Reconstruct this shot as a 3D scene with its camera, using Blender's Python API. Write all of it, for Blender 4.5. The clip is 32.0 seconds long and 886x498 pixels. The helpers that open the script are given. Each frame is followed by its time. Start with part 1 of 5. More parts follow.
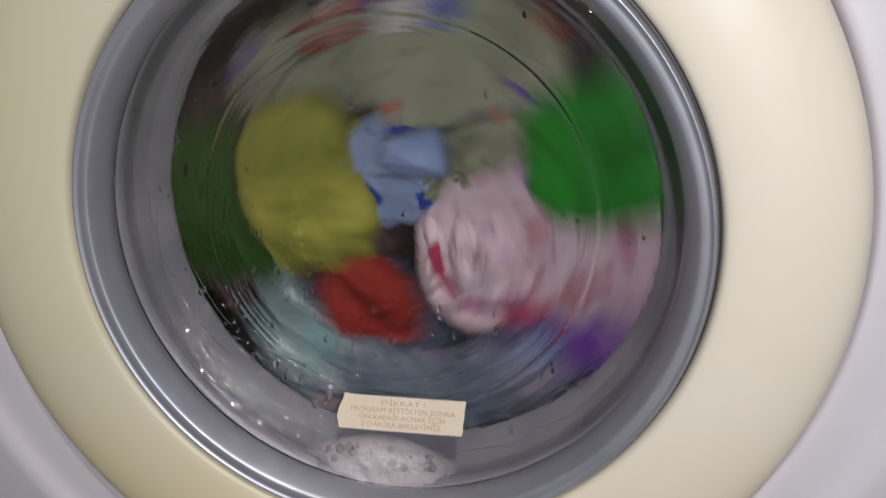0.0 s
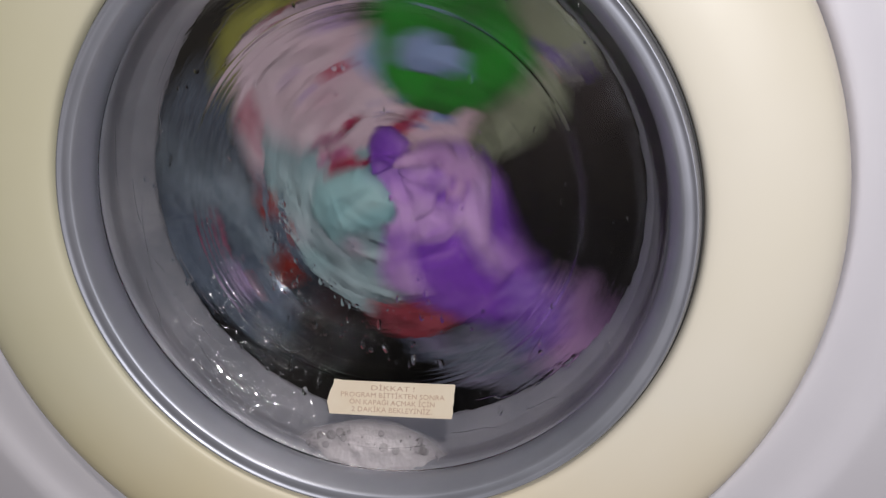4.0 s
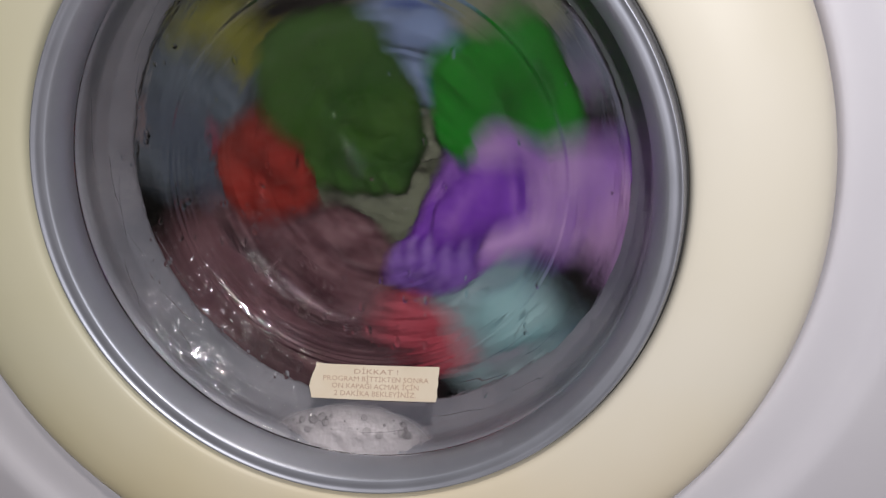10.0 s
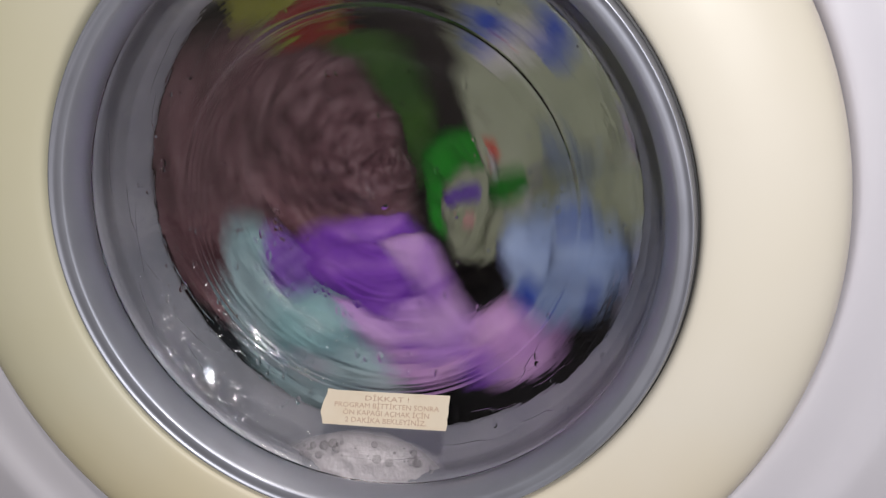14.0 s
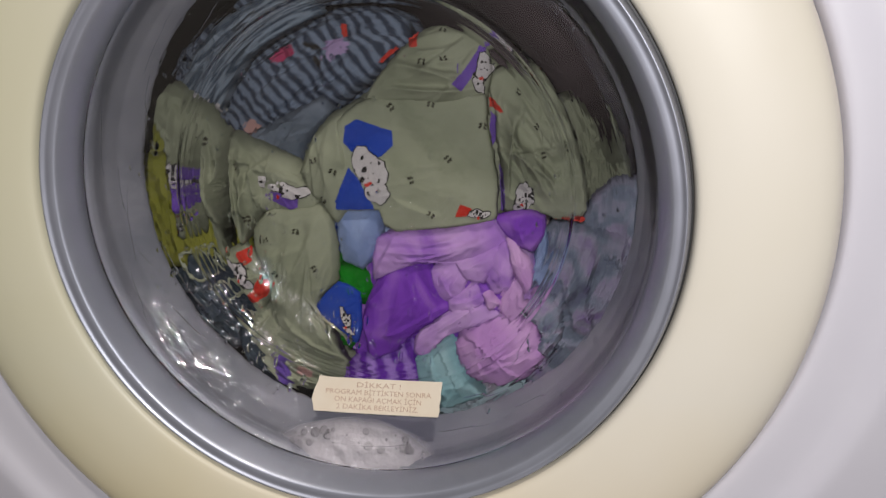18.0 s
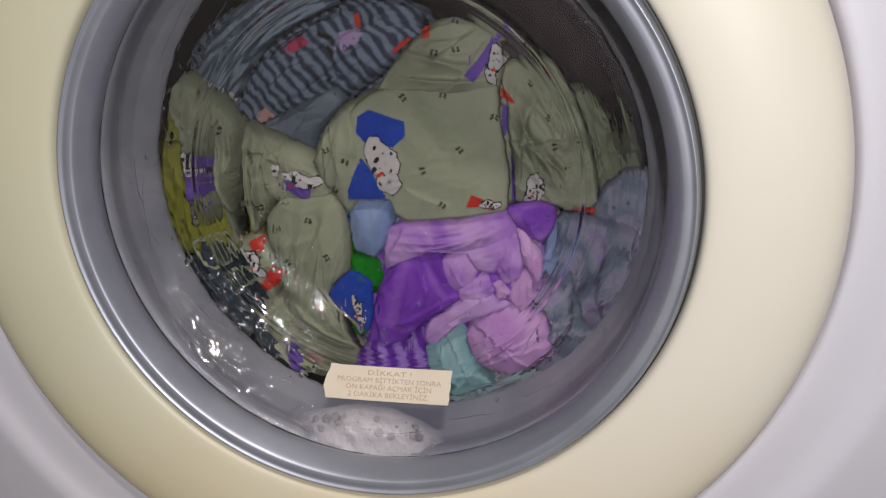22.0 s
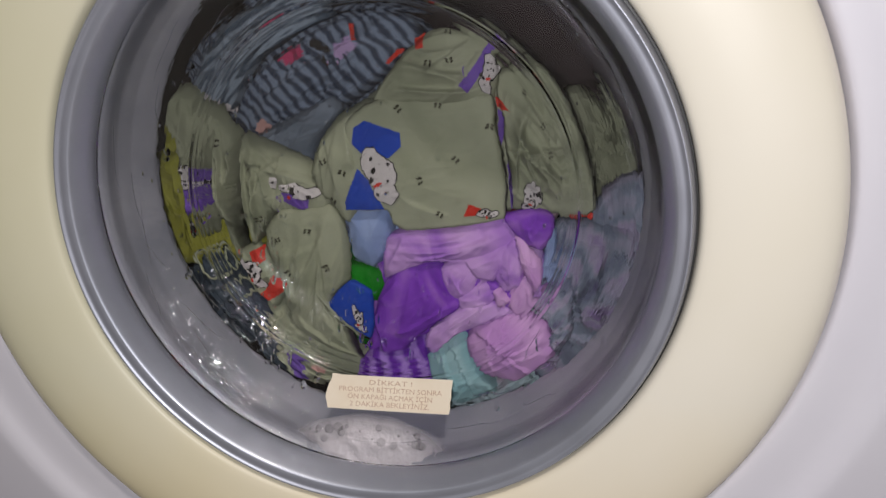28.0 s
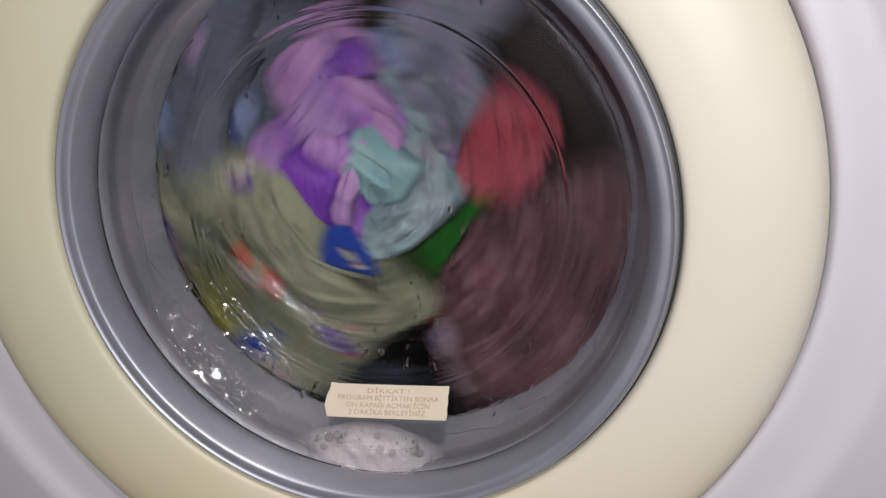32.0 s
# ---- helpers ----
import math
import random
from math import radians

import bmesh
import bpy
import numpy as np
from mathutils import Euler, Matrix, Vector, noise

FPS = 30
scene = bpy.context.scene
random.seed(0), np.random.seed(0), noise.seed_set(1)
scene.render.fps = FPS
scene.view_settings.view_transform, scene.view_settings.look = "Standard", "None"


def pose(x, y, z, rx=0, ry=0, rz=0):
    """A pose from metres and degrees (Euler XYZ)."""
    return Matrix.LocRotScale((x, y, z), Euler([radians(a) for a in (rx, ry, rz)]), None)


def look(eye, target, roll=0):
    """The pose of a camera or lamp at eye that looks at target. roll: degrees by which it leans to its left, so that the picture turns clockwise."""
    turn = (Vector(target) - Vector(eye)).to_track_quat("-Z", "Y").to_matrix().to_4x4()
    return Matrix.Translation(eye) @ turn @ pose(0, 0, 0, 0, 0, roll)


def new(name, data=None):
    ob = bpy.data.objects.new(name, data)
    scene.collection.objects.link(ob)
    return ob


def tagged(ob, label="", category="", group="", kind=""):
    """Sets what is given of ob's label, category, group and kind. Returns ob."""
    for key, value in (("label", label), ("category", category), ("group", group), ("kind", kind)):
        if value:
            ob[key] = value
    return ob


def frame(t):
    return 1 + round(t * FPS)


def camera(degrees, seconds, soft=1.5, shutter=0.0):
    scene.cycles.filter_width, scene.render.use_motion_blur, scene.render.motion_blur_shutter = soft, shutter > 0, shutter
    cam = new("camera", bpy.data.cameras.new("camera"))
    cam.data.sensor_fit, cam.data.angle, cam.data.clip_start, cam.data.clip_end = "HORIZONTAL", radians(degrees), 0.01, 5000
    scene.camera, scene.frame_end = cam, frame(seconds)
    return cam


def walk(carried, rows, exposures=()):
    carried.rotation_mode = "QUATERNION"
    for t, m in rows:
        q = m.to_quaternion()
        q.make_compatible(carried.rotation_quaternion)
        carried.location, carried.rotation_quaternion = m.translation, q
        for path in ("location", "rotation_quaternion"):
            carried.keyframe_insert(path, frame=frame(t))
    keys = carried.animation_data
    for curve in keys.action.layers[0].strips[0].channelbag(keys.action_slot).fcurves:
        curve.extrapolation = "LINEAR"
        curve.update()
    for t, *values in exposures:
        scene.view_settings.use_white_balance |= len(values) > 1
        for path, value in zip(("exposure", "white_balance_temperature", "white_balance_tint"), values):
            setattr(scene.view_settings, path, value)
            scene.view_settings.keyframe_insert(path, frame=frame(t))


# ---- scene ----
ZC = 0.50          # height of the door's axis above the floor
cam = camera(60.0, 32.0, soft=1.35, shutter=1.0)
# t, x, y, z from the door's centre, pitch, yaw, roll
PATH = [
    (0, 0.0976, -0.3456, 0.1144, -17.92, 10.19, 0.54),
    (0.5, 0.0976, -0.3485, 0.1149, -18.88, 9.28, 0.7),
    (1, 0.0964, -0.3466, 0.1128, -18.5, 9.15, 0.82),
    (1.5, 0.0946, -0.3522, 0.1126, -17.67, 8.96, 1.2),
    (2, 0.0945, -0.351, 0.1113, -17.99, 8.82, 1.32),
    (2.5, 0.0938, -0.35, 0.1116, -18.56, 8.74, 1.26),
    (3, 0.096, -0.3517, 0.1131, -18.59, 8.9, 1.19),
    (3.5, 0.0954, -0.3512, 0.1127, -18.6, 8.63, 1.19),
    (5.5, 0.0924, -0.3479, 0.1105, -18.72, 8.17, 1.15),
    (6, 0.0911, -0.3477, 0.1129, -19.45, 7.61, 1.08),
    (6.5, 0.0932, -0.3464, 0.1099, -19.8, 7.99, 0.92),
    (7, 0.0949, -0.3475, 0.1085, -20.04, 7.89, 1),
    (7.5, 0.0966, -0.3464, 0.1056, -19.66, 8.42, 0.88),
    (8, 0.0963, -0.3458, 0.1066, -19.82, 8.29, 1.04),
    (8.5, 0.0979, -0.3472, 0.1088, -19.97, 8.26, 1.05),
    (9, 0.0989, -0.3438, 0.1081, -20.06, 8.43, 1.15),
    (9.5, 0.1006, -0.3461, 0.1033, -19.15, 8.64, 1.06),
    (10, 0.1005, -0.3482, 0.0939, -17.92, 8, 1.25),
    (10.5, 0.1017, -0.3373, 0.0987, -19.16, 7.95, 1.06),
    (11, 0.1041, -0.3385, 0.1078, -18.44, 10.22, 1.16),
    (11.5, 0.1064, -0.3362, 0.1069, -19.14, 10.87, 0.98),
    (12, 0.1067, -0.3354, 0.1078, -19.8, 9.84, 1.04),
    (12.5, 0.1076, -0.339, 0.1089, -18.48, 10.38, 1.24),
    (13, 0.1087, -0.344, 0.1083, -17.39, 10.23, 1.36),
    (13.5, 0.1108, -0.3413, 0.106, -17.46, 10.53, 1.18),
    (14, 0.1098, -0.3421, 0.1066, -17.55, 10.24, 1.4),
    (14.5, 0.1124, -0.3436, 0.1086, -17.71, 10.37, 1.19),
    (16.5, 0.1097, -0.3352, 0.1102, -18.64, 9.78, 1.12),
    (17, 0.1068, -0.339, 0.0994, -17.71, 9.41, 1.11),
    (17.5, 0.1034, -0.3454, 0.0936, -16.88, 8.52, 1.15),
    (18, 0.1049, -0.3475, 0.0928, -16.69, 9.17, 0.69),
    (18.5, 0.106, -0.3537, 0.0948, -16.88, 9.9, 0.6),
    (19, 0.1049, -0.3497, 0.0877, -16.58, 9.7, 0.37),
    (19.5, 0.104, -0.3483, 0.0972, -17.74, 9.73, 0.17),
    (20, 0.1037, -0.3444, 0.0994, -18.6, 9.69, 0.08),
    (20.5, 0.1057, -0.3452, 0.1025, -18.91, 10.13, -0.12),
    (21, 0.1048, -0.3469, 0.1032, -18.41, 9.53, 0.28),
    (21.5, 0.1023, -0.348, 0.0972, -18, 9.69, 0.55),
    (22, 0.1054, -0.3501, 0.0973, -17.87, 10.08, 0.53),
    (22.5, 0.1055, -0.3487, 0.0985, -18.09, 10.03, 0.51),
    (23, 0.105, -0.3472, 0.1037, -19.16, 10.17, 0.31),
    (23.5, 0.1061, -0.3485, 0.1045, -18.93, 10.82, 0.18),
    (24, 0.105, -0.3475, 0.1053, -19.28, 9.93, 0.21),
    (24.5, 0.1027, -0.3428, 0.1066, -20.1, 10.18, -0.09),
    (25, 0.1019, -0.3461, 0.1105, -20.09, 9.87, -0),
    (25.5, 0.1077, -0.3404, 0.1124, -21.11, 10.77, 0.28),
    (27.5, 0.1124, -0.3412, 0.1135, -20.29, 11.04, 1.15),
    (28, 0.1136, -0.3438, 0.1115, -19.09, 10.71, 1.85),
    (28.5, 0.1186, -0.3508, 0.1155, -18.6, 11, 2.09),
    (29, 0.1165, -0.3455, 0.1163, -19.27, 9.84, 2.49),
    (29.5, 0.1191, -0.3489, 0.1188, -18.69, 10.15, 2.76),
    (30, 0.1223, -0.3486, 0.1232, -19.06, 10.29, 2.91),
    (30.5, 0.1226, -0.3486, 0.118, -18.62, 10.5, 3),
    (31, 0.1218, -0.3491, 0.1115, -17.8, 10.19, 3.4),
    (31.5, 0.1248, -0.3502, 0.1089, -17.44, 10.52, 3.25),
    (32, 0.1246, -0.3518, 0.1062, -17.47, 11.06, 3.24),
]
walk(cam, [(t, pose(x, y, z + ZC, 90 + p, r, w)) for t, x, y, z, p, w, r in PATH],
     exposures=((0.0, -0.10), (9.5, -0.10), (11.0, 0.0), (32.0, 0.0)))

# ---- light ----
world = bpy.data.worlds.new("room_air")
scene.world = world
world.use_nodes = True
world.node_tree.nodes["Background"].inputs[0].default_value = (0.80, 0.78, 0.92, 1)
world.node_tree.nodes["Background"].inputs[1].default_value = 0.12


def lamp(name, kind, place, energy, color, size):
    data = bpy.data.lights.new(name, kind)
    data.energy, data.color = energy, color
    if kind == "SPOT":
        data.shadow_soft_size, data.spot_size, data.spot_blend = size, radians(150), 0.6
    else:
        data.shape, data.size = "DISK", size
    ob = new(name, data)
    ob.matrix_basis = place
    return ob


lamp("phone_torch", "SPOT", look((0.110, -0.372, ZC + 0.112), (0.05, 0, ZC)), 4.7, (1.0, 0.985, 1.0), 0.008)
# no such lamp is seen; added overhead to fill the lower parts
lamp("unseen_fill_light", "AREA", look((0.5, -1.15, 2.33), (0.5, -1.15, 0)), 20.0, (1.0, 0.93, 0.85), 0.26)


# ---- materials ----
def nodes_of(name):
    m = bpy.data.materials.new(name)
    m.use_nodes = True
    nt = m.node_tree
    return m, nt, nt.nodes["Principled BSDF"]


def add(nt, kind, **values):
    n = nt.nodes.new(kind)
    for key, value in values.items():
        n.inputs[key.replace("_", " ")].default_value = value
    return n


def ramp(nt, fac, stops):
    r = nt.nodes.new("ShaderNodeValToRGB")
    while len(r.color_ramp.elements) < len(stops):
        r.color_ramp.elements.new(0.5)
    for e, (p, c) in zip(r.color_ramp.elements, stops):
        e.position, e.color = p, (*c, 1)
    nt.links.new(fac, r.inputs["Fac"])
    return r.outputs["Color"]


def coords(nt, scale=(1, 1, 1), turn=(0, 0, 0)):
    c, mp = nt.nodes.new("ShaderNodeTexCoord"), nt.nodes.new("ShaderNodeMapping")
    mp.inputs["Scale"].default_value, mp.inputs["Rotation"].default_value = scale, turn
    nt.links.new(c.outputs["Object"], mp.inputs["Vector"])
    return mp.outputs["Vector"]


def noise_of(nt, vec, scale, detail=4.0, rough=0.55, warp=0.0):
    n = add(nt, "ShaderNodeTexNoise", Scale=scale, Detail=detail, Roughness=rough, Distortion=warp)
    nt.links.new(vec, n.inputs["Vector"])
    return n.outputs["Fac"]


def relief(nt, bsdf, height, strength, distance):
    b = add(nt, "ShaderNodeBump", Strength=strength, Distance=distance)
    nt.links.new(height, b.inputs["Height"])
    nt.links.new(b.outputs["Normal"], bsdf.inputs["Normal"])


def plastic(name, dark, light, rough, scale=9.0, coat=0.0, grain=0.02, metal=0.0, gloss=0.03):
    m, nt, p = nodes_of(name)
    v = coords(nt)
    nt.links.new(ramp(nt, noise_of(nt, v, scale), [(0.3, dark), (0.7, light)]), p.inputs["Base Color"])
    fine = noise_of(nt, v, 900.0, 2.0)
    mix = nt.nodes.new("ShaderNodeMapRange")
    mix.inputs["To Min"].default_value, mix.inputs["To Max"].default_value = rough * 0.85, rough * 1.15
    nt.links.new(noise_of(nt, v, 60.0), mix.inputs["Value"])
    nt.links.new(mix.outputs["Result"], p.inputs["Roughness"])
    p.inputs["Coat Weight"].default_value, p.inputs["Coat Roughness"].default_value = coat, gloss
    p.inputs["Metallic"].default_value = metal
    relief(nt, p, fine, grain, 0.0004)
    return m


def creases(nt, v):
    """Height of winding crease lines, broad ones and fine ones."""
    total = None
    for scale, sharp, weight in ((16.0, 9.0, 0.7), (42.0, 6.0, 0.4)):
        n = noise_of(nt, v, scale, 2.0, 0.5, 0.9)
        steps = []
        for op, value in (("SUBTRACT", 0.5), ("ABSOLUTE", 0.0), ("MULTIPLY", sharp), ("MINIMUM", 1.0), ("POWER", 0.6), ("MULTIPLY", weight)):
            m = nt.nodes.new("ShaderNodeMath")
            m.operation = op
            m.inputs[1].default_value = value
            nt.links.new(steps[-1].outputs[0] if steps else n, m.inputs[0])
            steps.append(m)
        if total:
            a = nt.nodes.new("ShaderNodeMath")
            nt.links.new(total, a.inputs[0])
            nt.links.new(steps[-1].outputs[0], a.inputs[1])
            total = a.outputs[0]
        else:
            total = steps[-1].outputs[0]
    return total


WET = 0.93        # soaked cloth is darker than dry cloth


def wet(c):
    return tuple(v * WET for v in c)


def fabric(name, colors, scale=14.0, warp=1.2, rough=0.85, stops=None, crumple=0.8):
    """Wet cloth: blotches of its colours, a fine weave, wrinkles and a damp sheen."""
    m, nt, p = nodes_of(name)
    v = coords(nt)
    n = noise_of(nt, v, scale, 3.0, 0.5, warp)
    colors = [wet(c) for c in colors]
    k = len(colors)
    stops = stops or [0.32 + 0.36 * i / max(1, k - 1) for i in range(k)]
    nt.links.new(ramp(nt, n, list(zip(stops, colors))), p.inputs["Base Color"])
    p.inputs["Roughness"].default_value = rough
    p.inputs["Specular IOR Level"].default_value = 0.15
    relief(nt, p, creases(nt, v), crumple, 0.006)
    return m


def striped_fabric(name, a, b, width, turn, soft=0.12, warp=2.0):
    m, nt, p = nodes_of(name)
    v = coords(nt, turn=(0, radians(turn), 0))
    w = add(nt, "ShaderNodeTexWave", Scale=width, Distortion=warp, Detail=2.0, Detail_Scale=1.5)
    w.bands_direction = "X"
    nt.links.new(v, w.inputs["Vector"])
    nt.links.new(ramp(nt, w.outputs["Fac"], [(0.5 - soft, wet(a)), (0.5 + soft, wet(b))]), p.inputs["Base Color"])
    p.inputs["Roughness"].default_value = 0.85
    p.inputs["Specular IOR Level"].default_value = 0.15
    relief(nt, p, creases(nt, v), 0.25, 0.006)
    return m


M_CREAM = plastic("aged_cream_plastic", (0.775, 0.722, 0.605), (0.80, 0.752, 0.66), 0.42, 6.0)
# yellowed plastic; light's colour drift painted in: dimmer greenish left, orange lower edge
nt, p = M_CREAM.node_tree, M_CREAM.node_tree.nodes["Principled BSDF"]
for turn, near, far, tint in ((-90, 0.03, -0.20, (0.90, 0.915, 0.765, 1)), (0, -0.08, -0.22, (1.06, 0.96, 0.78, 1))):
    light_tint = add(nt, "ShaderNodeMix")
    light_tint.data_type, light_tint.blend_type = "RGBA", "MULTIPLY"
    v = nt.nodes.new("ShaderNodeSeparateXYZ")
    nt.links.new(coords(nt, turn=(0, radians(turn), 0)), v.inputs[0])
    light_drift = add(nt, "ShaderNodeMath")
    light_drift.operation = "MULTIPLY_ADD"
    light_drift.inputs[1].default_value = 0.10
    nt.links.new(noise_of(nt, coords(nt), 7.0), light_drift.inputs[0])
    nt.links.new(v.outputs["Z"], light_drift.inputs[2])
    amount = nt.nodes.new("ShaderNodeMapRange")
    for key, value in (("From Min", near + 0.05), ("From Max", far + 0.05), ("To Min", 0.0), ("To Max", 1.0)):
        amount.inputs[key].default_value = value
    nt.links.new(light_drift.outputs[0], amount.inputs["Value"])
    nt.links.new(amount.outputs["Result"], light_tint.inputs[0])
    nt.links.new(p.inputs["Base Color"].links[0].from_socket, light_tint.inputs[6])
    light_tint.inputs[7].default_value = tint
    nt.links.new(light_tint.outputs[2], p.inputs["Base Color"])
M_WHITE = plastic("white_enamel", (0.66, 0.64, 0.71), (0.70, 0.685, 0.745), 0.38, 5.0)
M_LIP = plastic("silver_grey_satin_metal", (0.395, 0.41, 0.475), (0.47, 0.48, 0.555), 0.44, 12.0, coat=0.4, grain=0.005, metal=0.72, gloss=0.10)
M_RUBBER = plastic("wet_grey_rubber", (0.225, 0.230, 0.268), (0.335, 0.330, 0.370), 0.42, 24.0, coat=0.2, grain=0.1, gloss=0.2)
M_SEAM = plastic("black_seam", (0.012, 0.012, 0.012), (0.02, 0.02, 0.02), 0.5)
# far darker than bare steel: the drum's inner shade is in the colour
M_STEEL_SHADED = plastic("shaded_drum_steel", (0.012, 0.009, 0.0095), (0.022, 0.017, 0.018), 0.35, 30.0, metal=1.0)
M_PAPER = plastic("cream_paper", (0.80, 0.68, 0.53), (0.86, 0.76, 0.62), 0.6, 60.0)
M_INK = plastic("brown_ink", (0.52, 0.35, 0.25), (0.56, 0.39, 0.29), 0.6)
# walls out of view, kept near-black so the glass mirrors little
M_WALL = plastic("dark_unseen_wall", (0.09, 0.088, 0.09), (0.11, 0.107, 0.11), 0.7, 2.0)
# lighter than the other unseen walls, to add a reflection in the bowl
M_REFLECTOR = plastic("grey_wall_reflector", (0.24, 0.24, 0.27), (0.29, 0.285, 0.32), 0.25, 2.0)
M_FLOOR = plastic("floor_tile", (0.30, 0.28, 0.27), (0.36, 0.34, 0.33), 0.3, 3.0)


def round_coords(nt, turns, rings):
    """Coordinates that run round the door's axis and outwards from it."""
    xyz, flat, size = nt.nodes.new("ShaderNodeSeparateXYZ"), nt.nodes.new("ShaderNodeCombineXYZ"), nt.nodes.new("ShaderNodeVectorMath")
    nt.links.new(coords(nt), xyz.inputs[0])
    nt.links.new(xyz.outputs["X"], flat.inputs["X"])
    nt.links.new(xyz.outputs["Z"], flat.inputs["Z"])
    size.operation = "LENGTH"
    nt.links.new(flat.outputs[0], size.inputs[0])
    angle, out = nt.nodes.new("ShaderNodeMath"), nt.nodes.new("ShaderNodeCombineXYZ")
    angle.operation = "ARCTAN2"
    nt.links.new(xyz.outputs["X"], angle.inputs[0])
    nt.links.new(xyz.outputs["Z"], angle.inputs[1])
    for value, scale, key in ((angle.outputs[0], turns, "X"), (size.outputs["Value"], rings, "Y")):
        m = nt.nodes.new("ShaderNodeMath")
        m.operation = "MULTIPLY"
        m.inputs[1].default_value = scale
        nt.links.new(value, m.inputs[0])
        nt.links.new(m.outputs[0], out.inputs[key])
    return out.outputs[0]


def glass(name, wave, rough=0.0):
    m, nt, p = nodes_of(name)
    p.inputs["Base Color"].default_value = (0.93, 0.935, 0.945, 1)
    p.inputs["Roughness"].default_value = rough
    p.inputs["Transmission Weight"].default_value = 1.0
    p.inputs["IOR"].default_value = 1.47
    v = coords(nt, (1, 1, 1))
    big, small = noise_of(nt, v, 38.0, 3.0, 0.55, 0.6), noise_of(nt, v, 260.0, 2.0)
    s = nt.nodes.new("ShaderNodeMath")
    s.operation = "MULTIPLY_ADD"
    s.inputs[1].default_value = 0.02
    nt.links.new(small, s.inputs[0])
    nt.links.new(big, s.inputs[2])
    if not wave:
        relief(nt, p, s.outputs[0], wave, 0.004)
    else:
        # rings of the moulding and of running water
        streak = nt.nodes.new("ShaderNodeMath")
        streak.operation = "MULTIPLY_ADD"
        streak.inputs[1].default_value = 0.34
        nt.links.new(noise_of(nt, round_coords(nt, 5.0, 260.0), 1.0, 2.0), streak.inputs[0])
        nt.links.new(s.outputs[0], streak.inputs[2])
        relief(nt, p, streak.outputs[0], wave, 0.004)
        # the film of water on the outside sparkles on its own ripples
        film = add(nt, "ShaderNodeBump", Strength=1.0, Distance=0.0007)
        mix = nt.nodes.new("ShaderNodeMath")
        mix.operation = "MULTIPLY_ADD"
        mix.inputs[1].default_value = 1.3
        nt.links.new(noise_of(nt, round_coords(nt, 16.0, 130.0), 1.0, 2.0), mix.inputs[0])
        nt.links.new(noise_of(nt, v, 50.0, 2.0, 0.5, 1.5), mix.inputs[2])
        nt.links.new(mix.outputs[0], film.inputs["Height"])
        nt.links.new(film.outputs["Normal"], p.inputs["Coat Normal"])
        p.inputs["Coat Weight"].default_value, p.inputs["Coat Roughness"].default_value = 0.85, 0.028
    return m


M_GLASS = glass("door_glass", 0.11)
M_WATER = glass("water_drops", 0.0, 0.05)

m, nt, p = nodes_of("soap_suds")
p.inputs["Base Color"].default_value = (0.80, 0.74, 0.78, 1)
p.inputs["Roughness"].default_value = 0.4
p.inputs["Subsurface Weight"].default_value = 0.35
p.inputs["Subsurface Radius"].default_value = (0.006, 0.006, 0.006)
relief(nt, p, noise_of(nt, coords(nt), 420.0, 3.0), 0.6, 0.002)
grad = nt.nodes.new("ShaderNodeTexGradient")
grad.gradient_type = "SPHERICAL"
nt.links.new(coords(nt, (19.0, 0.0, 37.0)), grad.inputs["Vector"])
nt.links.new(ramp(nt, grad.outputs["Fac"], [(0.02, (0.0, 0.0, 0.0)), (0.20, (0.45, 0.45, 0.45)), (0.55, (0.92, 0.92, 0.92))]), p.inputs["Alpha"])
M_SUDS = m
m, nt, p = nodes_of("suds_bubble")
p.inputs["Base Color"].default_value = (0.30, 0.28, 0.30, 1)
p.inputs["Roughness"].default_value = 0.12
p.inputs["Alpha"].default_value = 0.22
M_BUBBLE = m

SAGE = fabric("sage_cotton", [(0.225, 0.242, 0.160), (0.305, 0.320, 0.222), (0.365, 0.376, 0.272)], 9.0, crumple=0.10)
YELLOW = fabric("olive_yellow_cotton", [(0.24, 0.245, 0.03), (0.44, 0.42, 0.08)], 12.0, crumple=0.14)
GREEN = fabric("bright_green_cotton", [(0.004, 0.14, 0.006), (0.01, 0.28, 0.014)], 12.0, crumple=0.14)
GREEN_DARK = fabric("bottle_green_cotton", [(0.020, 0.085, 0.009), (0.060, 0.155, 0.020)], 12.0, crumple=0.4)
PURPLE = fabric("violet_cotton", [(0.125, 0.024, 0.32), (0.22, 0.055, 0.49), (0.40, 0.17, 0.62)], 20.0, 1.6, crumple=0.14)
PURPLE_LIGHT = fabric("lilac_violet_cotton", [(0.34, 0.14, 0.56), (0.54, 0.30, 0.68), (0.66, 0.42, 0.74)], 16.0, 1.2, stops=[0.34, 0.48, 0.68], crumple=0.12)
PURPLE_RIB = striped_fabric("violet_ribbed_cotton", (0.13, 0.028, 0.34), (0.34, 0.19, 0.58), 30.0, 20, 0.3, 0.8)
LILAC = fabric("pink_lilac_cotton", [(0.52, 0.26, 0.60), (0.70, 0.42, 0.72)], 20.0, 1.6, crumple=0.14)
AQUA = fabric("pale_aqua_cotton", [(0.20, 0.40, 0.44), (0.42, 0.60, 0.62)], 16.0, crumple=0.14)
AQUA_PRINT = fabric("aqua_printed_cotton", [(0.06, 0.10, 0.38), (0.30, 0.46, 0.50), (0.42, 0.52, 0.56), (0.52, 0.42, 0.52)], 20.0, 0.6,
                    stops=[0.30, 0.38, 0.56, 0.68])
BLUE = fabric("light_blue_cotton", [(0.21, 0.29, 0.52), (0.40, 0.48, 0.69)], 12.0, crumple=0.14)
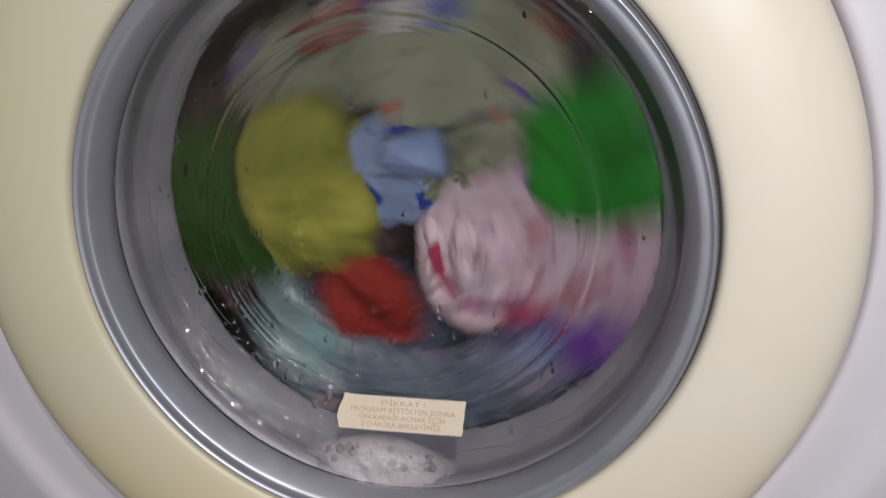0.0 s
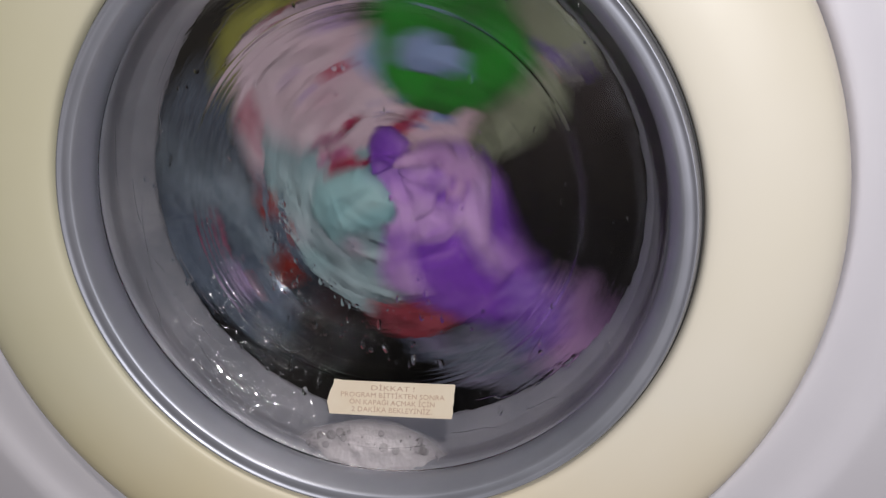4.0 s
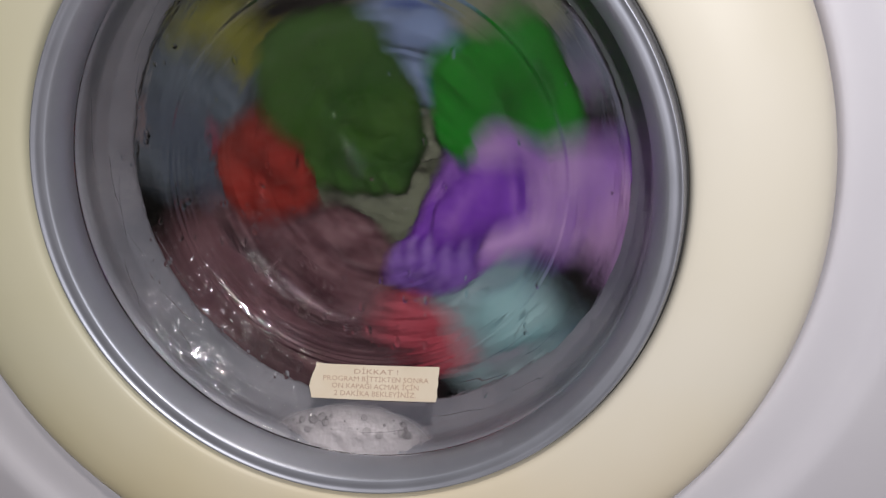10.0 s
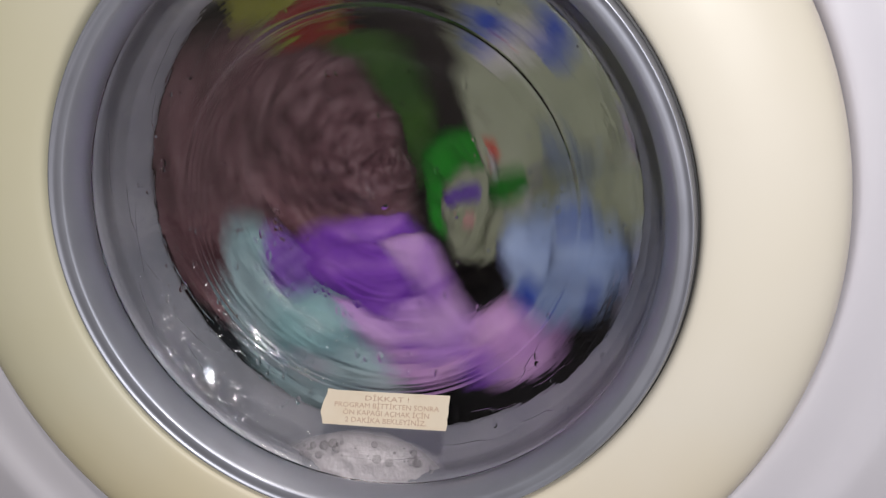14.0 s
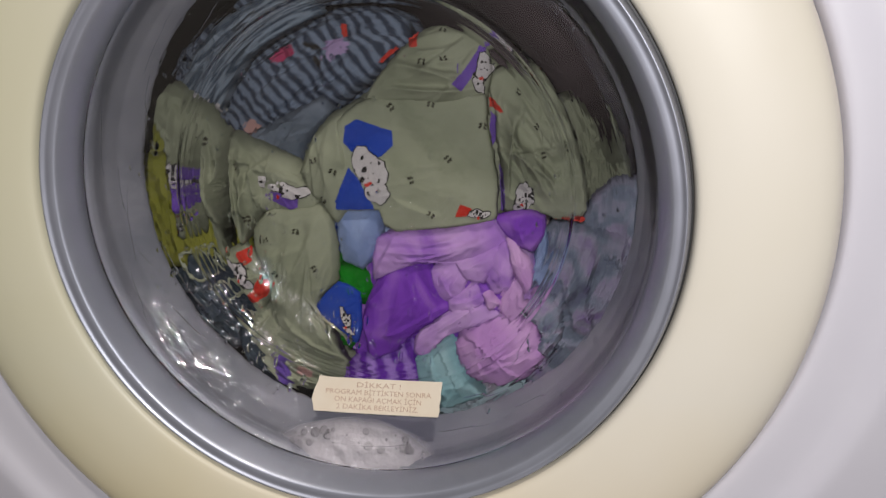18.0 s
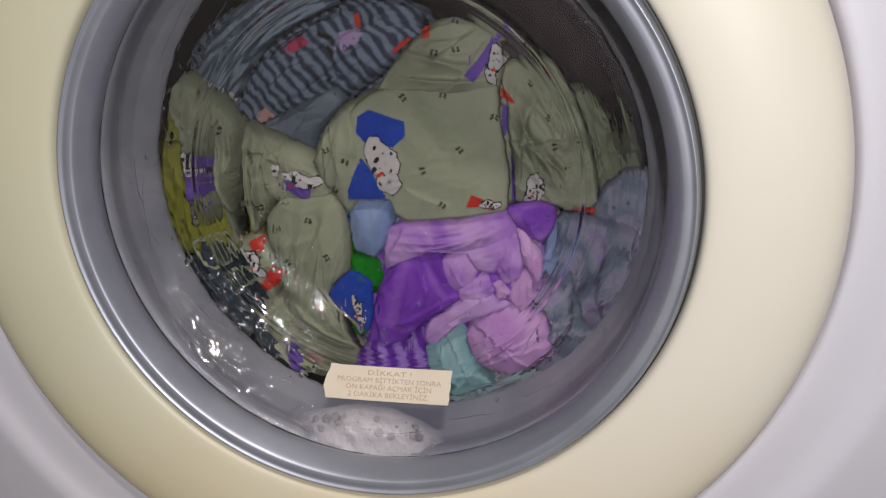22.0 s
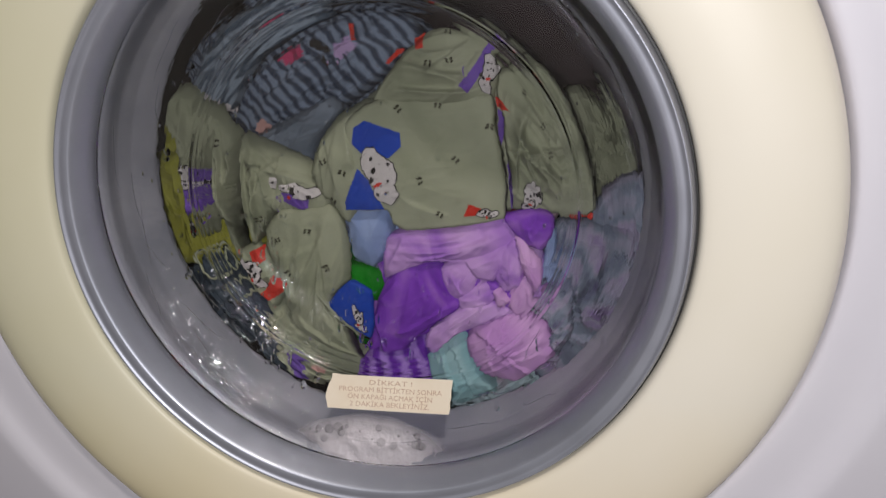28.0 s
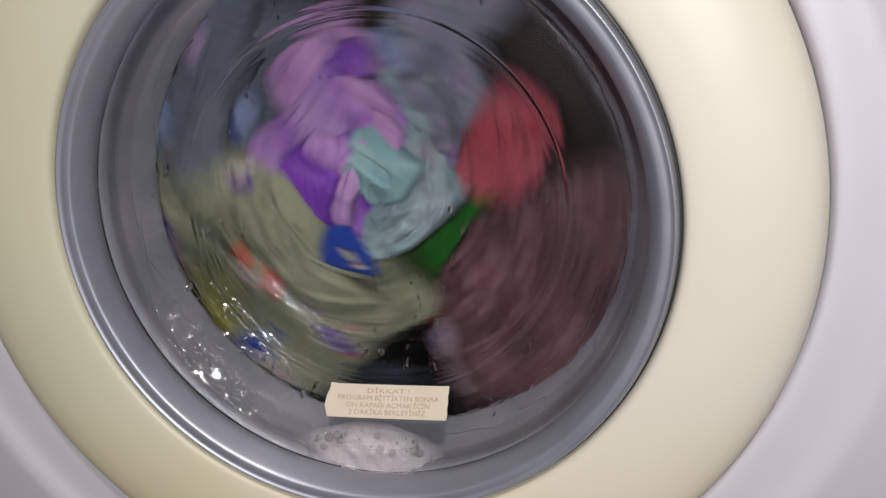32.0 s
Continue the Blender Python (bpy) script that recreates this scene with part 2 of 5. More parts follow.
PINK = fabric("pale_pink_cotton", [(0.64, 0.42, 0.50), (0.76, 0.56, 0.63), (0.79, 0.66, 0.72)], 12.0, 1.0, crumple=0.5)
PINK_RED = fabric("crimson_print", [(0.42, 0.02, 0.06), (0.50, 0.06, 0.16)], 18.0)
PINK_HOT = fabric("hot_pink_print", [(0.56, 0.10, 0.28), (0.62, 0.20, 0.38)], 18.0)
RED = fabric("red_cotton", [(0.26, 0.018, 0.014), (0.40, 0.04, 0.03)], 12.0)
CORAL = fabric("coral_red_cotton", [(0.44, 0.04, 0.07), (0.58, 0.13, 0.17)], 16.0)
MAROON = fabric("dusty_maroon_towelling", [(0.055, 0.020, 0.027), (0.155, 0.070, 0.085), (0.30, 0.18, 0.20)], 60.0, 2.0, crumple=0.4)
NAVY = fabric("dark_slate_cotton", [(0.016, 0.024, 0.036), (0.058, 0.078, 0.100)], 30.0, crumple=0.4)
MIXED = fabric("faded_patchwork_cotton", [(0.12, 0.11, 0.20), (0.20, 0.235, 0.30), (0.33, 0.30, 0.40), (0.26, 0.18, 0.37)], 30.0, 1.5,
               stops=[0.32, 0.46, 0.56, 0.68], crumple=0.3)
STRIPE = striped_fabric("slate_striped_knit", (0.040, 0.053, 0.085), (0.20, 0.245, 0.325), 44.0, 40, 0.28, 3.0)
STRIPE_PALE = striped_fabric("pale_striped_knit", (0.06, 0.085, 0.12), (0.25, 0.30, 0.36), 34.0, -60, 0.35, 2.2)
SLATE_PALE = fabric("pale_grey_blue_knit", [(0.13, 0.16, 0.20), (0.23, 0.265, 0.32)], 20.0, crumple=0.15)
P_BLUE = fabric("royal_blue_print", [(0.012, 0.045, 0.33), (0.02, 0.07, 0.42)], 20.0, crumple=0.25)
P_PURPLE = fabric("purple_print", [(0.13, 0.06, 0.33), (0.17, 0.09, 0.40)], 20.0, crumple=0.25)
P_RED = fabric("scarlet_print", [(0.52, 0.025, 0.015), (0.60, 0.05, 0.03)], 20.0, crumple=0.25)
P_WHITE = fabric("white_print", [(0.52, 0.48, 0.47), (0.60, 0.56, 0.56)], 30.0, crumple=0.25)
P_BLACK = fabric("black_print", [(0.015, 0.013, 0.012), (0.03, 0.025, 0.025)], 30.0)
P_LILAC = fabric("lilac_print", [(0.40, 0.26, 0.50), (0.48, 0.34, 0.56)], 30.0, crumple=0.25)
P_PEACH = fabric("peach_print", [(0.50, 0.28, 0.25), (0.56, 0.34, 0.30)], 30.0, crumple=0.25)
P_MARK = fabric("dark_olive_print", [(0.035, 0.035, 0.02), (0.06, 0.055, 0.035)], 60.0)


# ---- mesh helpers ----
def mesh_ob(name, verts, faces, material, smooth=True):
    me = bpy.data.meshes.new(name)
    me.from_pydata(verts, [], faces)
    me.update()
    if smooth:
        me.polygons.foreach_set("use_smooth", [True] * len(me.polygons))
    me.materials.append(material)
    return new(name, me)


def part(name, verts, faces, material, parent, label="", smooth=True):
    ob = mesh_ob(name, verts, faces, material, smooth)
    ob.parent = parent
    return tagged(ob, label) if label else ob


def thing(name, place, label, category, group="", kind=""):
    ob = new(name)
    ob.matrix_basis = place
    return tagged(ob, label, category, group, kind)


def revolve(profile, seg=160, closed=False):
    """A ring round the y axis from (radius, y) pairs."""
    verts, faces, n = [], [], len(profile)
    for i in range(seg):
        a = 2 * math.pi * i / seg
        for r, y in profile:
            verts.append((r * math.cos(a), y, r * math.sin(a)))
    for i in range(seg):
        j = (i + 1) % seg
        for k in range(n if closed else n - 1):
            l = (k + 1) % n
            faces.append((i * n + k, i * n + l, j * n + l, j * n + k))
    return verts, faces


def box(x0, y0, z0, x1, y1, z1):
    v = [(x, y, z) for x in (x0, x1) for y in (y0, y1) for z in (z0, z1)]
    f = [(0, 1, 3, 2), (4, 6, 7, 5), (0, 4, 5, 1), (2, 3, 7, 6), (0, 2, 6, 4), (1, 5, 7, 3)]
    return v, f


def rounded(points, steps=5, amount=0.3):
    """The same profile with its corners rounded."""
    out = [points[0]]
    for a, b, c in zip(points, points[1:], points[2:]):
        a, b, c = Vector(a), Vector(b), Vector(c)
        p0, p1 = b.lerp(a, amount), b.lerp(c, amount)
        for i in range(steps + 1):
            u = i / steps
            out.append(tuple(p0.lerp(b, u).lerp(b.lerp(p1, u), u)))
    out.append(points[-1])
    return out


# ---- room, out of view: sets what the glass reflects ----
def slab(name, b, material):
    ob = mesh_ob(name, *box(*b), material, False)
    return tagged(ob, kind="structure")


slab("floor", (-1.3, -2.3, -0.1, 1.6, 0.75, 0.0), M_FLOOR)
slab("ceiling", (-1.3, -2.3, 2.4, 1.6, 0.75, 2.5), M_WALL)
slab("wall_north", (-1.3, 0.65, 0.0, 1.6, 0.75, 2.4), M_WALL)
slab("wall_south", (-1.3, -2.3, 0.0, 1.6, -2.2, 2.4), M_WALL)
slab("reflector_wall_west", (-1.3, -2.2, 0.0, -1.2, 0.65, 2.4), M_REFLECTOR)
slab("wall_east", (1.5, -2.2, 0.0, 1.6, 0.65, 2.4), M_WALL)

# ---- washing machine ----
machine = thing("washing_machine", pose(0, 0, ZC), "white front-loading washing machine with an aged cream round door", "washing machine")
FRONT = -0.006
# cabinet: a shell with a dished round opening in its front
dish = rounded([(0.2265, 0.03), (0.2275, 0.006), (0.232, 0.0035), (0.250, 0.001), (0.2575, -0.0045), (0.262, FRONT), (0.272, FRONT)], 5, 0.4)
part("door_recess", *revolve(dish, 200), M_WHITE, machine, "dished round recess round the door")


def front_plate():
    """The flat front round the recess, out to the cabinet's edges."""
    seg, rows = 200, 4
    verts, faces = [], []
    for i in range(seg):
        a = 2 * math.pi * i / seg
        c, s = math.cos(a), math.sin(a)
        far = min((0.298 if c else 9) / max(abs(c), 1e-6), (0.345 if s > 0 else 0.49) / max(abs(s), 1e-6))
        for k in range(rows):
            r = 0.272 + (far - 0.272) * k / (rows - 1)
            verts.append((r * c, FRONT, r * s))
    for i in range(seg):
        j = (i + 1) % seg
        for k in range(rows - 1):
            faces.append((i * rows + k, i * rows + k + 1, j * rows + k + 1, j * rows + k))
    return verts, faces


part("front_panel", *front_plate(), M_WHITE, machine)
part("side_panel", *box(-0.30, FRONT, -0.49, -0.298, 0.54, 0.345), M_WHITE, machine, smooth=False)
part("side_panel", *box(0.298, FRONT, -0.49, 0.30, 0.54, 0.345), M_WHITE, machine, smooth=False)
part("top_panel", *box(-0.30, FRONT, 0.345, 0.30, 0.55, 0.36), M_WHITE, machine, smooth=False)
part("back_panel", *box(-0.298, 0.535, -0.49, 0.298, 0.54, 0.345), M_WHITE, machine, smooth=False)
part("bottom_panel", *box(-0.298, 0.0, -0.495, 0.298, 0.535, -0.49), M_WHITE, machine, smooth=False)
for fx in (-0.25, 0.25):
    for fy in (0.05, 0.48):
        v, f = revolve([(0.0, 0.0), (0.018, 0.0), (0.02, 0.004), (0.02, 0.0055), (0.0, 0.0055)], 20)
        v = [(x + fx, z + fy, -0.50 + y) for x, y, z in v]
        part("foot", v, f, M_RUBBER, machine, "black rubber foot")

# door: cream frame, dark lip, grey band, black seam
frame_prof = rounded([(0.1632, 0.012), (0.1624, -0.0012), (0.168, -0.0045), (0.185, -0.0085), (0.2015, -0.0100), (0.2130, -0.0092),
                      (0.2200, -0.0065), (0.2242, -0.0005), (0.2248, 0.008), (0.2248, 0.022)], 6, 0.45)
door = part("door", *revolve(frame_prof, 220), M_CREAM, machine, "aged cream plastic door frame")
part("seam", *revolve([(0.1598, 0.0030), (0.1624, 0.0030)], 160), M_SEAM, door, "thin black gap")
lip = rounded([(0.1620, 0.0060), (0.1610, 0.0005), (0.1592, -0.0036), (0.1584, -0.0037), (0.1570, -0.0025), (0.1545, -0.0019), (0.1522, -0.0010), (0.1500, 0.0036), (0.1484, 0.0085), (0.1478, 0.0125), (0.1482, 0.0160), (0.1496, 0.0186), (0.1538, 0.0192)], 6, 0.42)
part("lip", *revolve(lip, 220), M_LIP, door, "silver grey satin trim ring")

# glass bowl: (radius, depth) of its outer face, 4 mm thick
BOWL = [(0.0, 0.0640), (0.030, 0.0636), (0.055, 0.0618), (0.075, 0.0582), (0.082, 0.0560), (0.087, 0.0530), (0.092, 0.0512), (0.098, 0.0488), (0.104, 0.0459),
        (0.112, 0.0419), (0.120, 0.0378), (0.128, 0.0334), (0.136, 0.0290), (0.1455, 0.0206), (0.1530, 0.0200)]


def bowl_depth(r):
    for (r0, y0), (r1, y1) in zip(BOWL, BOWL[1:]):
        if r <= r1:
            return y0 + (y1 - y0) * (r - r0) / (r1 - r0)
    return BOWL[-1][1]


def glass_bowl():
    radii = sorted([0.0008] + [0.1525 * (i / 64) for i in range(1, 65)] + [0.1053 + 0.0004 * i for i in range(13)])
    out = [(r, bowl_depth(r)) for r in radii]
    soft = [out[0]] + [(b[0], (a[1] + 2 * b[1] + c[1]) / 4) for a, b, c in zip(out, out[1:], out[2:])] + [out[-1]]
    # thicker where the floor of the bowl turns into its wall
    inner = [(r * 0.985, y + 0.004 + 0.0016 * math.exp(-((r - 0.1075) / 0.0055) ** 2)) for r, y in reversed(soft)]
    # the moulded rim between the bowl's floor and its wall
    soft = [(r, y - 0.00045 * math.exp(-((r - 0.1078) / 0.0011) ** 2)) for r, y in soft]
    return revolve(soft + inner, 144, closed=True)


bowl = part("door_glass", *glass_bowl(), M_GLASS, door, "clear glass porthole bowl")
bowl.visible_shadow = False        # its light comes in straight, so no caustics on top of that
scene.cycles.caustics_refractive = False
scene.cycles.caustics_reflective = False

# label stuck on the bowl
def label_place(u, v, lift):
    """u across, v up, in metres from the label's middle, on the glass."""
    x = 0.0012 + u
    z = -0.1150 + v + u * u * 1.1 + u * 0.012
    r = math.hypot(x, z)
    return (x, bowl_depth(r) - lift, z)


def sticker():
    nu, nv, verts, faces = 28, 6, [], []
    for i in range(nu + 1):
        for k in range(nv + 1):
            u, v = -0.0372 + 0.0744 * i / nu, -0.0088 + 0.0176 * k / nv
            if i == 0:
                u += (0.0012, 0.0004, -0.0006, 0.0, 0.0008, 0.0022, 0.0030)[k]
            if i in (1, 2) and k == nv:
                v += 0.0004
            if i == nu:
                u += (-0.0004, 0.0003, 0.0, 0.0006, 0.0004, 0.0008, 0.0010)[k]
            verts.append(label_place(u, v, 0.0007))
    for i in range(nu):
        for k in range(nv):
            a = i * (nv + 1) + k
            faces.append((a, a + nv + 1, a + nv + 2, a + 1))
    return verts, faces


label = part("warning_label", *sticker(), M_PAPER, door, "cream paper label with brown printed warning")


def printed_line(text, width, u, v, parent):
    c = bpy.data.curves.new("text", "FONT")
    c.body, c.size, c.align_x, c.resolution_u = text, 0.0036, "CENTER", 2
    tmp = new("text", c)
    bpy.context.view_layer.update()
    me = bpy.data.meshes.new_from_object(tmp.evaluated_get(bpy.context.evaluated_depsgraph_get()))
    bpy.data.objects.remove(tmp)
    wide = max(w.co.x for w in me.vertices) - min(w.co.x for w in me.vertices)
    for w in me.vertices:
        w.co = label_place(u + w.co.x * width / wide, v + w.co.y, 0.0011)
    me.materials.clear()
    me.materials.append(M_INK)
    ob = new("printed_line", me)
    ob.parent = parent
    tagged(ob, "line of brown print", kind="stuff")


printed_line("DİKKAT !", 0.0260, 0.001, 0.0044, label)
printed_line("PROGRAM BİTTİKTEN SONRA", 0.0620, 0.001, 0.0006, label)
printed_line("ÖN KAPAĞI AÇMAK İÇİN", 0.0510, 0.001, -0.0031, label)
printed_line("2 DAKİKA BEKLEYİNİZ.", 0.0480, 0.001, -0.0068, label)

# water drops on the glass, most of them low down
def drops():
    rng, verts, faces = random.Random(11), [], []
    for n in range(520):
        low = rng.random() < 0.75
        a = radians(rng.gauss(235, 38) if low else rng.uniform(0, 360))
        r = rng.uniform(0.060, 0.144) if low else rng.uniform(0.03, 0.144)
        size = 0.0004 + 0.0013 * rng.random() ** 3
        cx, cz = r * math.cos(a), r * math.sin(a)
        if abs(cx) < 0.042 and -0.130 < cz < -0.100:
            continue
        base = len(verts)
        stretch = rng.uniform(1.0, 2.2)
        for k, (rho, h) in enumerate(((1.0, -0.0001), (0.8, 0.30), (0.45, 0.52))):
            for i in range(8):
                b = 2 * math.pi * i / 8
                x, z = cx + size * rho * math.cos(b), cz + size * rho * stretch * math.sin(b)
                verts.append((x, bowl_depth(math.hypot(x, z)) - size * h, z))
        verts.append((cx, bowl_depth(r) - size * 0.6, cz))
        for k in range(2):
            for i in range(8):
                j = (i + 1) % 8
                faces.append((base + 8 * k + i, base + 8 * k + j, base + 8 * k + 8 + j, base + 8 * k + 8 + i))
        faces += [(base + 16 + i, base + 16 + (i + 1) % 8, base + 24) for i in range(8)]
    ob = part("water_spray", verts, faces, M_WATER, door, "scattered water drops on the glass")
    ob.visible_shadow = False
    return tagged(ob, kind="stuff")


drops()

# trickles of water down the glass
def trickle(a0, r0, a1, r1, width, seed):
    rng, verts, faces, n = random.Random(seed), [], [], 26
    for i in range(n + 1):
        u = i / n
        a = radians(a0 + (a1 - a0) * u + 1.1 * math.sin(u * 9 + seed) + rng.uniform(-0.3, 0.3))
        r = r0 + (r1 - r0) * u
        w = width * (0.35 + 0.65 * math.sin(math.pi * min(1, u * 1.05))) * rng.uniform(0.7, 1.2)
        for k, (side, h) in enumerate(((-1, -0.00005), (-0.5, 0.5), (0, 0.7), (0.5, 0.5), (1, -0.00005))):
            b = a + side * w / r
            verts.append((r * math.cos(b), bowl_depth(r) - h * w, r * math.sin(b)))
    for i in range(n):
        for k in range(4):
            faces.append((i * 5 + k, i * 5 + k + 1, i * 5 + k + 6, i * 5 + k + 5))
    ob = part("water_trickle", verts, faces, M_WATER, door, "thin trickle of water on the glass")
    ob.visible_shadow = False


for k, (a0, r0, a1, r1, w) in enumerate(((183, 0.142, 198, 0.128, 0.0007), (190, 0.122, 214, 0.118, 0.0009), (205, 0.132, 222, 0.126, 0.0006),
                                         (172, 0.136, 186, 0.134, 0.0006), (262, 0.140, 285, 0.138, 0.0007), (150, 0.130, 164, 0.124, 0.0006),
                                         (310, 0.120, 322, 0.112, 0.0008), (30, 0.128, 46, 0.126, 0.0006), (228, 0.112, 240, 0.104, 0.0007))):
    trickle(a0, r0, a1, r1, w * 1.4, k)

for k, (a0, r0, a1, r1, w) in enumerate(((158, 0.144, 176, 0.141, 0.0006), (176, 0.132, 196, 0.136, 0.0005), (196, 0.139, 210, 0.143, 0.0006), (214, 0.134, 228, 0.141, 0.0006),
                                         (296, 0.122, 306, 0.128, 0.0009), (304, 0.117, 318, 0.119, 0.0007), (312, 0.126, 324, 0.129, 0.0007), (322, 0.118, 338, 0.120, 0.0006),
                                         (286, 0.134, 300, 0.138, 0.0007), (334, 0.128, 350, 0.130, 0.0006), (20, 0.118, 44, 0.117, 0.0006), (120, 0.126, 140, 0.120, 0.0007),
                                         (132, 0.136, 150, 0.132, 0.0006), (112, 0.116, 128, 0.113, 0.0006), (306, 0.136, 316, 0.140, 0.0006), (344, 0.116, 356, 0.117, 0.0008))):
    trickle(a0, r0, a1, r1, w, k + 20)

# rubber gasket behind the glass, with its folds
gasket = rounded([(0.1545, 0.0150), (0.1545, 0.0240), (0.1502, 0.0262), (0.1512, 0.0320), (0.1516, 0.0375), (0.1506, 0.0425), (0.1496, 0.0475),
                  (0.1488, 0.0520), (0.1468, 0.0572), (0.1448, 0.0630), (0.1430, 0.0690), (0.1460, 0.0735), (0.1600, 0.0760), (0.1900, 0.0770), (0.2500, 0.0780)], 5, 0.45)
part("door_gasket", *revolve(gasket, 180), M_RUBBER, machine, "wet grey rubber bellows gasket")

# drum
drum = thing("drum", pose(0, 0, ZC), "stainless steel washing drum with lifter ribs, near-black for inner shade", "drum")
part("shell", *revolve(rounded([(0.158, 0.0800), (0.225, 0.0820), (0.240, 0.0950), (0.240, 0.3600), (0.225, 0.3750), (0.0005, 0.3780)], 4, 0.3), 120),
     M_STEEL_SHADED, drum)
for i in range(3):
    a = radians(90 + 120 * i)
    verts, faces = [], []
    for k, (w, h) in enumerate([(0.034, 0.0), (0.030, 0.022), (0.016, 0.040), (0.0, 0.044), (-0.016, 0.040), (-0.030, 0.022), (-0.034, 0.0)]):
        for y in (0.10, 0.36):
            r = 0.239 - h * (0.8 if y < 0.2 else 1.0)
            verts.append((r * math.cos(a) - w * math.sin(a), y, r * math.sin(a) + w * math.cos(a)))
    faces = [(2 * k, 2 * k + 1, 2 * k + 3, 2 * k + 2) for k in range(6)] + [(0, 2, 4, 6, 8, 10, 12)]
    part("lifter", verts, faces, M_STEEL_SHADED, drum, "drum lifter rib")


# ---- suds at the bottom of the gasket ----
def suds():
    ob = thing("soap_suds", pose(-0.012, 0.030, ZC - 0.1510), "white soap suds with round bubbles resting in the gasket", "suds")
    rng = random.Random(5)
    seg, rings, verts, faces = 64, 18, [(0, -0.006, 0)], []
    for k in range(1, rings + 1):
        rho = k / rings
        for i in range(seg):
            a = 2 * math.pi * i / seg
            edge = 1 + 0.16 * noise.noise(Vector((math.cos(a) * 1.6, math.sin(a) * 1.6, 3))) + 0.07 * noise.noise(Vector((math.cos(a) * 7, math.sin(a) * 7, 3)))
            x, z = rho * 0.050 * edge * math.cos(a), rho * 0.0255 * edge * math.sin(a)
            # the mound bulges towards the glass at its foot and leans back to its top
            y = -0.006 * (1 - rho ** 2) + 0.14 * max(0.0, z) - 0.0016 * noise.noise(Vector((x * 160, z * 160, 1)))
            verts.append((x, y, z))
    faces = [(0, 1 + i, 1 + (i + 1) % seg) for i in range(seg)]
    for k in range(rings - 1):
        for i in range(seg):
            j = (i + 1) % seg
            faces.append((1 + k * seg + i, 1 + (k + 1) * seg + i, 1 + (k + 1) * seg + j, 1 + k * seg + j))
    part("foam", verts, faces, M_SUDS, ob)
    for n in range(30):
        u = rng.uniform(-1, 1)
        bx, br = 0.036 * u, 0.0006 + 0.0026 * rng.random() ** 2
        bz = 0.0235 * math.sqrt(1 - 0.6 * u * u) * rng.uniform(0.45, 0.92)
        bm = bmesh.new()
        bmesh.ops.create_icosphere(bm, subdivisions=2, radius=br)
        me = bpy.data.meshes.new("bubble")
        bm.to_mesh(me)
        bm.free()
        me.polygons.foreach_set("use_smooth", [True] * len(me.polygons))
        me.materials.append(M_BUBBLE)
        b = new("bubble", me)
        q = (bx / 0.050) ** 2 + (bz / 0.0255) ** 2
        b.location = (bx, -0.006 * (1 - q) + 0.14 * bz - 0.0008, bz)
        b.parent = ob


suds()


